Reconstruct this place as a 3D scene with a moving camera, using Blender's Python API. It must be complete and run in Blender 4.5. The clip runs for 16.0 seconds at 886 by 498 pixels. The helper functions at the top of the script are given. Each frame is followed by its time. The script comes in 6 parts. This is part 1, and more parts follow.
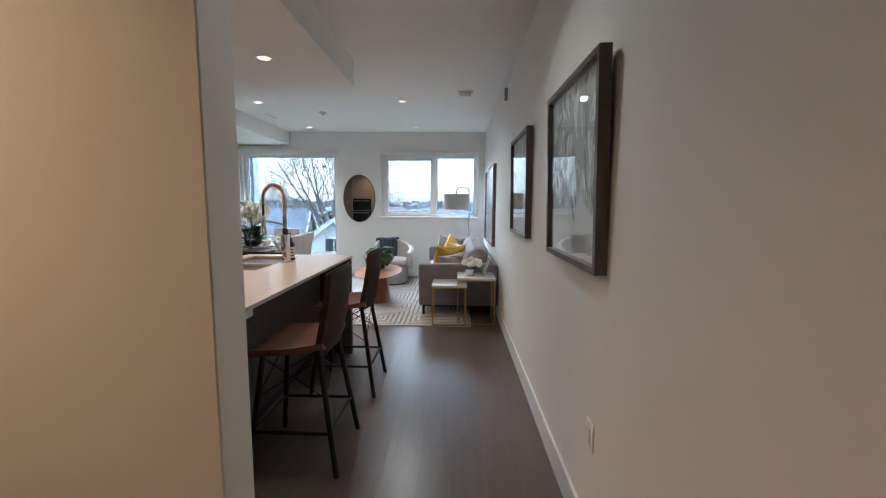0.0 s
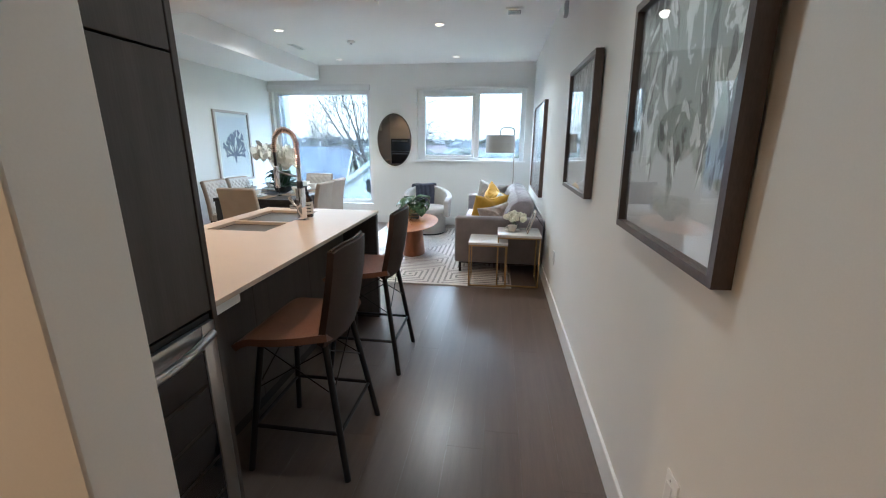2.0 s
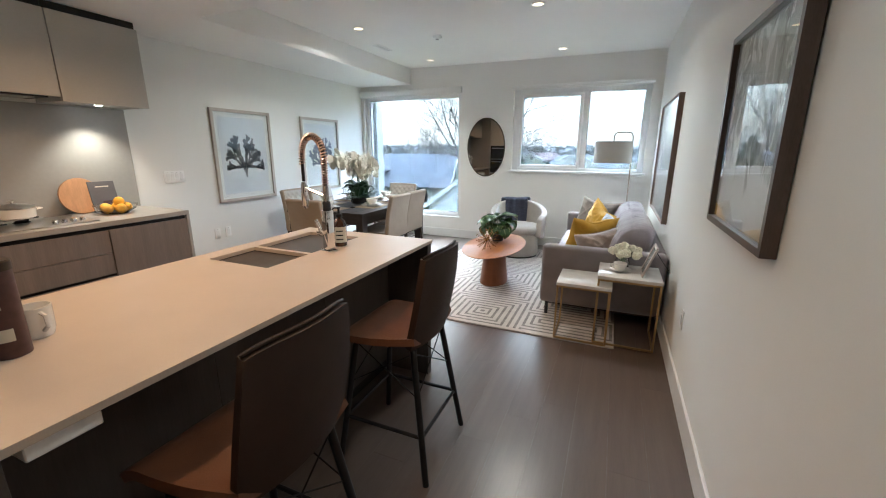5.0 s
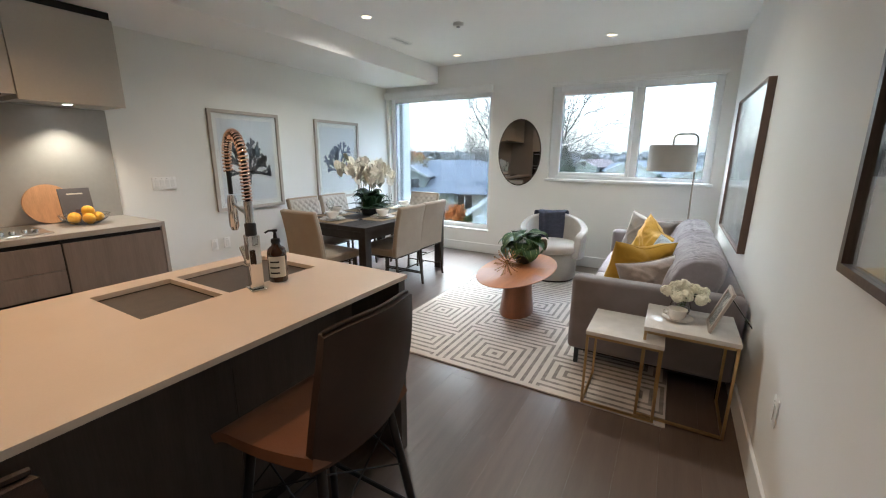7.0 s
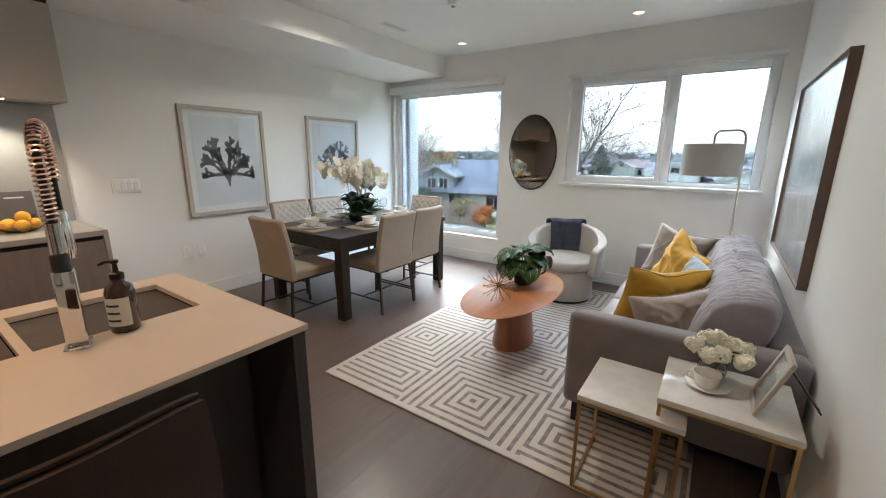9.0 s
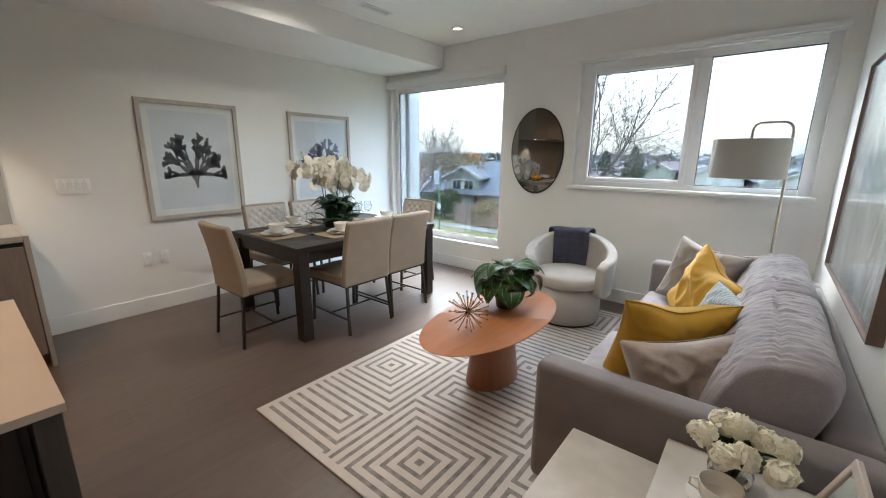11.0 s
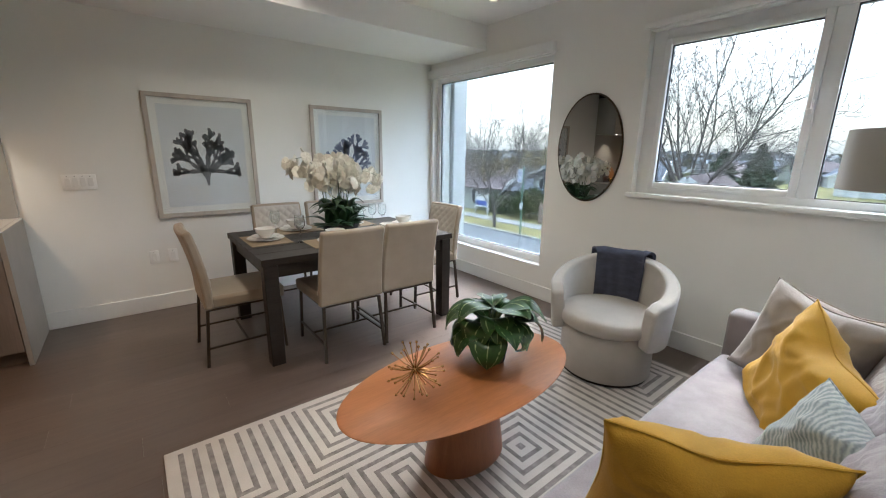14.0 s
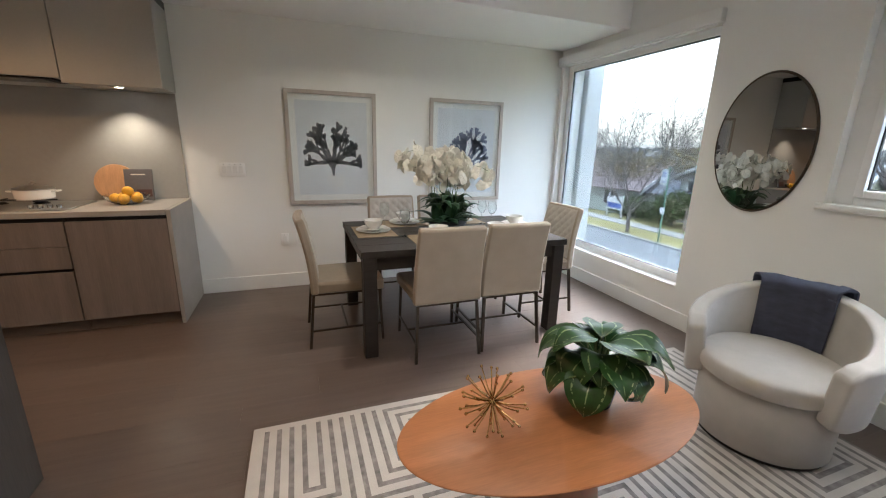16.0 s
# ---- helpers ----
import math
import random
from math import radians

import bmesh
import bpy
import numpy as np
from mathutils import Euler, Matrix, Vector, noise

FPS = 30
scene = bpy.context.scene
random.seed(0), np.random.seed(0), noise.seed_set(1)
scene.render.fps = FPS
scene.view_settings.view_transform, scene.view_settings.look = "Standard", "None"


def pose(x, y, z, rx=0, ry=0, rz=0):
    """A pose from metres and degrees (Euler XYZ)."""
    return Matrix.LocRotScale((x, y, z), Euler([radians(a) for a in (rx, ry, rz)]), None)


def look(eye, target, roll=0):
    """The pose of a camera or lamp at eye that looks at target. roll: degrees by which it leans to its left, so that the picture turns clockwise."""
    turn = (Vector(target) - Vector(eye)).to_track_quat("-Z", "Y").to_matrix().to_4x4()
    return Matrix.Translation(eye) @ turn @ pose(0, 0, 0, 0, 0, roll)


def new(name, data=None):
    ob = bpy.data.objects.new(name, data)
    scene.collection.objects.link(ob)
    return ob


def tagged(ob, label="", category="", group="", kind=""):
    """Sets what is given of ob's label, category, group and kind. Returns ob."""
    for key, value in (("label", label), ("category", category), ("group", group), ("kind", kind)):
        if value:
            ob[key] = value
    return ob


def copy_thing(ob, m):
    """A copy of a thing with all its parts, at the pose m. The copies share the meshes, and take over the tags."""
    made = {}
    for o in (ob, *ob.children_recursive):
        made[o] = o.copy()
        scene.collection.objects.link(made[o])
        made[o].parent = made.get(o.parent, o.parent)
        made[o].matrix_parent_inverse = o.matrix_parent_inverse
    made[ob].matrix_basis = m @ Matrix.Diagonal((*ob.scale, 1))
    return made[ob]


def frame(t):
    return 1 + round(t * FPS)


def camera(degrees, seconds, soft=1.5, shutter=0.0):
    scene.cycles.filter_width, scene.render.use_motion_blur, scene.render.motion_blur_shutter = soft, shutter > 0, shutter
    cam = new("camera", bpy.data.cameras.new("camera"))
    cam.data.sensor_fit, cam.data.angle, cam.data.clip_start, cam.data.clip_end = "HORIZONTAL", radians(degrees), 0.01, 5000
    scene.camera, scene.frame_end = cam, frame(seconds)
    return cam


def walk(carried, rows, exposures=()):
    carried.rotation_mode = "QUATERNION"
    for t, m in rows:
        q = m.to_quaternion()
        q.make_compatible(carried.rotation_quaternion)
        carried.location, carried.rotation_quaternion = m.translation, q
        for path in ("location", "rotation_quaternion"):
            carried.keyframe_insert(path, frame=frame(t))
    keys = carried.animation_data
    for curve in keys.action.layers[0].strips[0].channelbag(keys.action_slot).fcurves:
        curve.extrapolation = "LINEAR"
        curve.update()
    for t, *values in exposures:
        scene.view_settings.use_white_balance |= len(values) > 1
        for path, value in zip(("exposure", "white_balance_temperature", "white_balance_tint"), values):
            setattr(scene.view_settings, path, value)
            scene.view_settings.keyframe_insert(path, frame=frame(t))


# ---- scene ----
cam = camera(96.4, 16.0, soft=1.1)
PATH = [
    (0, (0.107, 0.069, 1.391), (0.046, 2.055, 1.167), 0.4),
    (0.5, (0.112, 0.194, 1.428), (0.017, 2.163, 1.092), 0.3),
    (1, (0.106, 0.324, 1.425), (-0.034, 2.273, 0.999), 0.5),
    (1.5, (0.104, 0.44, 1.458), (-0.092, 2.368, 0.966), 0.2),
    (2, (0.12, 0.565, 1.459), (-0.142, 2.478, 0.939), 0.4),
    (2.5, (0.17, 0.706, 1.481), (-0.181, 2.602, 0.951), 0.0),
    (3, (0.199, 0.844, 1.49), (-0.244, 2.721, 0.959), 0.0),
    (3.5, (0.196, 1.013, 1.469), (-0.34, 2.867, 0.947), 0.2),
    (4, (0.185, 1.174, 1.459), (-0.438, 3.005, 0.949), 0.3),
    (4.5, (0.172, 1.303, 1.475), (-0.521, 3.111, 0.974), 0.3),
    (7, (0.182, 2.22, 1.459), (-0.788, 3.906, 0.996), 0.4),
    (7.5, (0.203, 2.4, 1.459), (-0.804, 4.065, 0.996), 0.4),
    (8, (0.228, 2.563, 1.47), (-0.813, 4.207, 1.008), 0.4),
    (8.5, (0.241, 2.722, 1.462), (-0.835, 4.343, 0.999), 0.5),
    (9, (0.22, 2.908, 1.468), (-0.884, 4.509, 1.002), 0.5),
    (11.5, (0.266, 3.756, 1.437), (-1.0, 5.234, 0.975), 0.6),
    (12, (0.272, 3.942, 1.445), (-1.045, 5.372, 0.976), 0.7),
    (12.5, (0.289, 4.095, 1.457), (-1.074, 5.481, 0.986), 0.8),
    (13, (0.286, 4.237, 1.449), (-1.123, 5.575, 0.979), 0.7),
    (13.5, (0.276, 4.385, 1.454), (-1.189, 5.662, 0.978), 0.7),
    (14, (0.26, 4.522, 1.448), (-1.267, 5.722, 0.972), 0.8),
    (14.5, (0.235, 4.612, 1.442), (-1.359, 5.722, 0.964), 1.0),
    (15, (0.196, 4.719, 1.431), (-1.482, 5.689, 0.941), 0.9),
    (15.5, (0.14, 4.752, 1.43), (-1.611, 5.579, 0.927), 1.1),
    (16, (0.1, 4.76, 1.43), (-1.716, 5.428, 0.926), 1.4),
]
EXPOSURES = [(0.0, 0.6, 4850, 1), (1.5, 0.8, 4650, -2), (3.0, 1.15, 4880, -1), (4.5, 0.95, 5050, 0), (7.0, 0.62, 5280, 1), (9.0, 0.52, 5350, 2), (12.5, 0.34, 5450, 2), (14.5, 0.27, 5500, 3), (16.0, 0.36, 5550, 4)]
CLOUD, SKY = 1.0, 24.0
W_LIVING, W_FAR, W_KITCHEN, W_HALL, W_FILL = 48.0, 16.0, 21.0, 56.0, 18.0
WARM, SOFTWARM = (1.0, 0.53, 0.24), (1.0, 0.82, 0.62)
walk(cam, [(t, look(eye, target, roll)) for t, eye, target, roll in PATH], EXPOSURES)

# ---- daylight: a bright overcast sky with a weak wide sun ----
world = bpy.data.worlds.new("world")
scene.world = world
world.use_nodes = True
wn, wl = world.node_tree.nodes, world.node_tree.links
sky = wn.new("ShaderNodeTexSky")
sky.sky_type, sky.sun_disc = "NISHITA", False
sky.sun_elevation, sky.sun_rotation = radians(38), radians(-25)
sky.dust_density, sky.air_density, sky.ozone_density = 4.0, 1.0, 1.0
cloud = wn.new("ShaderNodeMix")
cloud.data_type = "RGBA"
cloud.inputs[0].default_value = 0.9
cloud.inputs[7].default_value = (CLOUD * 0.97, CLOUD * 1.0, CLOUD * 1.02, 1)
wl.new(sky.outputs[0], cloud.inputs[6])
# an overcast dome, brightest overhead and dimmed by haze towards the horizon
coords_w, height_w, dome, shade_w = wn.new("ShaderNodeTexCoord"), wn.new("ShaderNodeSeparateXYZ"), wn.new("ShaderNodeMapRange"), wn.new("ShaderNodeVectorMath")
wl.new(coords_w.outputs["Generated"], height_w.inputs[0])
wl.new(height_w.outputs[2], dome.inputs[0])
dome.inputs[3].default_value, dome.inputs[4].default_value = 0.22, 1.0
shade_w.operation = "SCALE"
wl.new(cloud.outputs[2], shade_w.inputs[0])
wl.new(dome.outputs[0], shade_w.inputs["Scale"])
wl.new(shade_w.outputs[0], wn["Background"].inputs[0])
wn["Background"].inputs[1].default_value = SKY
sun = new("sun", bpy.data.lights.new("sun", "SUN"))
sun.data.energy, sun.data.angle, sun.data.color = 0.5, radians(20), (1, 0.96, 0.9)
sun.matrix_basis = look((-30, 50, 60), (0, 0, 0))


def downlight(x, y, z, watts, colour=WARM, size=0.09, blend=130):
    lamp = bpy.data.lights.new("downlight", "SPOT")
    lamp.energy, lamp.color, lamp.spot_size, lamp.spot_blend, lamp.shadow_soft_size = watts, colour, radians(blend), 0.8, size / 2
    ob = new("downlight", lamp)
    ob.matrix_basis = pose(x, y, z - 0.03)
    return ob


XL, XR, YB, YF = -4.04, 0.65, -2.4, 7.67
CEIL, DROP = 2.733, 2.49
LIVING_LAMPS = [(-2.545, 5.47), (-0.605, 5.44), (-2.49, 7.2), (-0.6, 7.19)]
KITCHEN_LAMPS = [(-1.36, 3.18), (-1.36, 2.2), (-2.75, 3.18), (-2.75, 2.2)]
for x, y in LIVING_LAMPS:
    downlight(x, y, CEIL, W_FAR if y > 7 else W_LIVING, SOFTWARM, 0.09, 76 if y > 7 else 158)
for x, y in KITCHEN_LAMPS:
    downlight(x, y, DROP, W_KITCHEN, WARM, 0.09, 150)
HALL_LAMPS, FILL_LAMPS = [(-1.7, 0.1)], [(-0.1, 2.0)]
for x, y in HALL_LAMPS:
    downlight(x, y, DROP, W_HALL, WARM, 0.09, 168)
# added fill in the passage, never in view: it brightens the right-hand wall
for x, y in FILL_LAMPS:
    downlight(x, y, CEIL, W_FILL, SOFTWARM, 0.09, 140)
downlight(-3.84, 3.50, 1.80, 22, (1.0, 0.78, 0.55), 0.04, 110)


# ---- materials ----
def material(name, colour, rough=0.5, metal=0.0, vary=0.12, scale=4.0, fine=60.0, bump=0.1, coat=0.0, stretch=(1, 1, 1), sheen=0.0, pieces=0.0, second=None, clear=0.0, spec=0.5):
    """Colour varied by a broad and a fine noise, with the fine one as relief."""
    m = bpy.data.materials.new(name)
    m.use_nodes = True
    n, l = m.node_tree.nodes, m.node_tree.links
    b = n["Principled BSDF"]
    tc, mp = n.new("ShaderNodeTexCoord"), n.new("ShaderNodeMapping")
    mp.inputs["Scale"].default_value = stretch
    l.new(tc.outputs["Object"], mp.inputs[0])
    big, small = n.new("ShaderNodeTexNoise"), n.new("ShaderNodeTexNoise")
    for node, s in ((big, scale), (small, fine)):
        node.inputs["Scale"].default_value, node.inputs["Detail"].default_value = s, 4
        l.new(mp.outputs[0], node.inputs["Vector"])
    if pieces:
        info, off = n.new("ShaderNodeObjectInfo"), n.new("ShaderNodeVectorMath")
        off.operation = "MULTIPLY_ADD"
        comb = n.new("ShaderNodeCombineXYZ")
        for k in range(3):
            l.new(info.outputs["Random"], comb.inputs[k])
        l.new(comb.outputs[0], off.inputs[0])
        off.inputs[1].default_value = (37, 53, 71)
        l.new(mp.outputs[0], off.inputs[2])
        l.new(off.outputs[0], big.inputs["Vector"])
        l.new(off.outputs[0], small.inputs["Vector"])
    mix = n.new("ShaderNodeMix")
    mix.data_type = "RGBA"
    dark = [c * (1 - vary * 1.6) for c in colour] if second is None else list(second)
    lite = [min(1, c * (1 + vary)) for c in colour]
    mix.inputs[6].default_value, mix.inputs[7].default_value = (*dark, 1), (*lite, 1)
    add = n.new("ShaderNodeMath")
    add.operation = "MULTIPLY_ADD"
    l.new(big.outputs[0], add.inputs[0])
    add.inputs[1].default_value = 1.1
    half = n.new("ShaderNodeMath")
    half.operation = "MULTIPLY_ADD"
    l.new(small.outputs[0], half.inputs[0])
    half.inputs[1].default_value, half.inputs[2].default_value = 0.7, -0.4
    l.new(half.outputs[0], add.inputs[2])
    last = add
    if pieces:
        more = n.new("ShaderNodeMath")
        more.operation = "MULTIPLY_ADD"
        l.new(info.outputs["Random"], more.inputs[0])
        more.inputs[1].default_value = pieces
        l.new(add.outputs[0], more.inputs[2])
        shift = n.new("ShaderNodeMath")
        shift.operation = "SUBTRACT"
        l.new(more.outputs[0], shift.inputs[0])
        shift.inputs[1].default_value = pieces / 2
        last = shift
    last.use_clamp = True
    l.new(last.outputs[0], mix.inputs[0])
    l.new(mix.outputs[2], b.inputs["Base Color"])
    b.inputs["Roughness"].default_value, b.inputs["Metallic"].default_value = rough, metal
    b.inputs["Coat Weight"].default_value, b.inputs["Sheen Weight"].default_value = coat, sheen
    b.inputs["Transmission Weight"].default_value = clear
    b.inputs["Specular IOR Level"].default_value = spec
    if bump:
        bp = n.new("ShaderNodeBump")
        bp.inputs["Strength"].default_value, bp.inputs["Distance"].default_value = bump, 0.004
        l.new(small.outputs[0], bp.inputs["Height"])
        l.new(bp.outputs[0], b.inputs["Normal"])
    return m


def glass_material(name, tint=(1, 1, 1), rough=0.0):
    m = bpy.data.materials.new(name)
    m.use_nodes = True
    n, l = m.node_tree.nodes, m.node_tree.links
    clear, gloss, mix, fr = n.new("ShaderNodeBsdfTransparent"), n.new("ShaderNodeBsdfGlossy"), n.new("ShaderNodeMixShader"), n.new("ShaderNodeLayerWeight")
    clear.inputs[0].default_value, gloss.inputs["Roughness"].default_value, fr.inputs[0].default_value = (*tint, 1), rough, 0.5
    power, slope = n.new("ShaderNodeMath"), n.new("ShaderNodeMath")
    power.operation, slope.operation = "POWER", "MULTIPLY_ADD"
    l.new(fr.outputs["Facing"], power.inputs[0])
    power.inputs[1].default_value, slope.inputs[1].default_value, slope.inputs[2].default_value = 5.0, 0.96, 0.04
    l.new(power.outputs[0], slope.inputs[0])
    l.new(slope.outputs[0], mix.inputs[0])
    l.new(clear.outputs[0], mix.inputs[1])
    l.new(gloss.outputs[0], mix.inputs[2])
    l.new(mix.outputs[0], n["Material Output"].inputs[0])
    return m


def lamp_material(name, colour, strength):
    m = bpy.data.materials.new(name)
    m.use_nodes = True
    b = m.node_tree.nodes["Principled BSDF"]
    b.inputs["Emission Color"].default_value, b.inputs["Emission Strength"].default_value = (*colour, 1), strength
    return m


M_WALL = material("wall_paint", (0.83, 0.825, 0.80), 0.55, vary=0.03, scale=1.5, fine=220, bump=0.05)
M_CEIL = material("ceiling_paint", (0.90, 0.895, 0.88), 0.75, vary=0.025, scale=1.2, fine=180, bump=0.04)
M_TRIM = material("white_trim", (0.82, 0.82, 0.81), 0.35, vary=0.03, scale=3, fine=90, bump=0.03)
M_PVC = material("white_vinyl", (0.84, 0.85, 0.86), 0.3, vary=0.02, scale=3, fine=60, bump=0.02)
M_GASKET = material("black_rubber", (0.02, 0.02, 0.022), 0.6, vary=0.2)
M_PLANK = material("oak_plank", (0.120, 0.088, 0.072), 0.30, vary=0.16, scale=3.0, fine=26, bump=0.05, stretch=(9, 0.55, 9), pieces=0.22, spec=0.6)
M_GAP = material("floor_gap", (0.03, 0.024, 0.02), 0.8)
M_CABWOOD = material("grey_oak_veneer", (0.20, 0.165, 0.145), 0.5, vary=0.22, scale=2.2, fine=20, bump=0.08, stretch=(7, 7, 0.5))
M_DARKWOOD = material("dark_veneer", (0.062, 0.052, 0.046), 0.45, vary=0.3, scale=2.5, fine=24, bump=0.1, stretch=(8, 8, 0.5))
M_TOEKICK = material("toe_kick_wood", (0.16, 0.115, 0.085), 0.5, vary=0.2, stretch=(1, 0.3, 6))
M_UPPER = material("matte_grey_laminate", (0.45, 0.44, 0.41), 0.55, vary=0.05, scale=2, bump=0.03)
M_SPLASH = material("grey_splash_slab", (0.34, 0.33, 0.31), 0.3, vary=0.06, scale=2.0, fine=30, bump=0.02)
M_STONE = material("pale_quartz", (0.55, 0.465, 0.385), 0.32, vary=0.05, scale=5, fine=320, bump=0.02)
M_SLAB = material("grey_concrete_slab", (0.35, 0.325, 0.30), 0.45, vary=0.1, scale=6, fine=140, bump=0.04)
M_STEEL = material("brushed_steel", (0.52, 0.51, 0.49), 0.28, 1.0, vary=0.08, scale=3, fine=90, bump=0.04, stretch=(1, 14, 1))
# steel darkened to near black: the shade inside the bowls is in its colour
M_SINKDARK = material("shaded_sink_steel", (0.034, 0.027, 0.021), 0.24, 1.0, vary=0.1, scale=3, fine=90, bump=0.04, stretch=(1, 14, 1))
M_SINKDARK.node_tree.nodes["Principled BSDF"].inputs["Specular Tint"].default_value = (0.3, 0.26, 0.22, 1)
M_CHROME = material("chrome", (0.8, 0.8, 0.8), 0.07, 1.0, vary=0.03, bump=0.0)
# chrome of the faucet spring, with the warm reflection put into its colour
M_WARMCHROME = material("warm_tinted_chrome", (0.86, 0.64, 0.52), 0.16, 1.0, vary=0.06, bump=0.0)
M_GOLD = material("brushed_gold", (0.55, 0.38, 0.18), 0.3, 1.0, vary=0.1, scale=8, bump=0.03)
M_ANTIQUE = material("antique_gold", (0.46, 0.28, 0.11), 0.26, 1.0, vary=0.15, scale=20, bump=0.0)
M_BRONZE = material("bronze_metal", (0.07, 0.054, 0.04), 0.4, 0.8, vary=0.15, scale=9, bump=0.03)
M_BLACK = material("black_metal", (0.014, 0.014, 0.015), 0.42, 0.4, vary=0.2, scale=12, bump=0.04)
M_BLACKGLASS = material("black_glass", (0.008, 0.008, 0.009), 0.06, vary=0.1, bump=0.0, coat=0.6)
M_LEATHER = material("dark_brown_leather", (0.034, 0.018, 0.012), 0.52, vary=0.3, scale=9, fine=260, bump=0.25, spec=0.3)
# brown stool leather again, its colour raised to tan for lamplight on the seats
M_LEATHERLIT = material("lit_brown_leather", (0.13, 0.052, 0.024), 0.42, vary=0.25, scale=9, fine=260, bump=0.22)
M_LINEN = material("beige_linen", (0.36, 0.295, 0.225), 0.85, vary=0.1, scale=8, fine=420, bump=0.3, sheen=0.25)
M_QUILT = material("cream_quilted_fabric", (0.50, 0.455, 0.40), 0.85, vary=0.08, scale=8, fine=380, bump=0.25, sheen=0.2)
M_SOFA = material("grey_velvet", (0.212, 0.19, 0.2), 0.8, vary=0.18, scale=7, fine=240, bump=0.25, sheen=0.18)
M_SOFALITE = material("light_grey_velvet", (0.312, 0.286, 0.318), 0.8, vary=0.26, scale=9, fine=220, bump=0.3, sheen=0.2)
M_YELLOW = material("mustard_velvet", (0.52, 0.30, 0.018), 0.8, vary=0.18, scale=8, fine=260, bump=0.25, sheen=0.08)
M_BEIGEPIL = material("taupe_velvet", (0.33, 0.265, 0.23), 0.75, vary=0.32, scale=14, fine=240, bump=0.35, sheen=0.5)
M_GREYPIL = material("grey_linen", (0.28, 0.25, 0.235), 0.85, vary=0.14, scale=9, fine=300, bump=0.3, sheen=0.2)
M_BOUCLE = material("oatmeal_woven_fabric", (0.44, 0.415, 0.385), 0.9, vary=0.08, scale=12, fine=480, bump=0.4, sheen=0.2)
M_NAVY = material("navy_knit", (0.055, 0.06, 0.095), 0.9, vary=0.3, scale=14, fine=300, bump=0.6, stretch=(1, 1, 3))
M_WALNUT = material("cherry_veneer", (0.43, 0.165, 0.055), 0.42, vary=0.2, scale=2.6, fine=30, bump=0.05, stretch=(7, 0.6, 7))
M_WALNUTBASE = material("cherry_base", (0.29, 0.108, 0.044), 0.38, vary=0.2, scale=2.6, fine=30, bump=0.05, stretch=(7, 7, 0.6))
M_ESPRESSO = material("espresso_oak", (0.028, 0.021, 0.017), 0.5, vary=0.35, scale=3, fine=26, bump=0.15, stretch=(8, 0.6, 8), spec=0.35)
M_MARBLE = material("white_marble", (0.74, 0.72, 0.69), 0.12, vary=0.05, scale=3.5, fine=14, bump=0.0, second=(0.56, 0.54, 0.52))
M_PORCELAIN = material("white_porcelain", (0.80, 0.78, 0.74), 0.18, vary=0.03, bump=0.0)
M_PLACEMAT = material("woven_placemat", (0.36, 0.28, 0.19), 0.9, vary=0.2, scale=30, fine=500, bump=0.5)
M_LAMPSHADE = material("grey_linen_shade", (0.30, 0.285, 0.265), 0.9, vary=0.08, scale=6, fine=420, bump=0.3)
M_NICKEL = material("satin_nickel", (0.42, 0.38, 0.32), 0.3, 1.0, vary=0.06, bump=0.02)
M_FRAMEPALE = material("pale_driftwood", (0.50, 0.445, 0.395), 0.55, vary=0.2, scale=5, fine=60, bump=0.15, stretch=(4, 4, 0.8))
M_FRAMEBROWN = material("brown_walnut_frame", (0.17, 0.11, 0.085), 0.45, vary=0.25, scale=6, fine=60, bump=0.1, stretch=(4, 1, 1))
M_FRAMEDARK = material("dark_walnut_frame", (0.085, 0.058, 0.048), 0.28, vary=0.3, scale=6, fine=60, bump=0.12, stretch=(4, 1, 1))
M_PAPER = material("watercolour_paper", (0.66, 0.685, 0.73), 0.8, vary=0.05, scale=2.5, fine=60, bump=0.04)
M_MATBOARD = material("white_mat_board", (0.77, 0.77, 0.76), 0.8, vary=0.02)
M_INK = material("ink_wash", (0.085, 0.085, 0.10), 0.8, vary=0.3, scale=16, fine=60, bump=0.0, second=(0.20, 0.205, 0.23))
M_INKBLUE = material("blue_ink_wash", (0.105, 0.115, 0.19), 0.8, vary=0.3, scale=16, fine=60, bump=0.0, second=(0.24, 0.26, 0.35))
# dark tint put in to dim the outdoors; the panes cast no shadow
M_GLASS = glass_material("dimmed_window_glass", (0.34, 0.348, 0.354))
M_PICGLASS = glass_material("picture_glass", (0.98, 0.99, 0.99))
M_VARNISH = glass_material("satin_varnish", (0.98, 0.99, 0.99), 0.17)
M_CLEAR = material("clear_glass", (0.95, 0.97, 0.97), 0.02, vary=0.01, bump=0.0, clear=1.0)
M_MIRROR = material("mirror_silver", (0.39, 0.385, 0.38), 0.008, 1.0, vary=0.01, bump=0.0)
M_PLASTIC = material("white_plastic", (0.89, 0.89, 0.88), 0.35, vary=0.03, bump=0.02)
M_PLASTICGREY = material("grey_plastic", (0.33, 0.33, 0.33), 0.4, vary=0.05)
M_PETAL = material("ivory_petal", (0.88, 0.85, 0.76), 0.6, vary=0.06, scale=20, fine=90, bump=0.08)
M_PEONY = material("white_peony_petal", (0.90, 0.88, 0.74), 0.65, vary=0.1, scale=24, fine=90, bump=0.08)
M_LEAFDARK = material("dark_strap_leaf", (0.02, 0.052, 0.018), 0.4, vary=0.35, scale=14, fine=60, bump=0.1)
M_STEM = material("green_stem", (0.10, 0.15, 0.055), 0.5, vary=0.2)
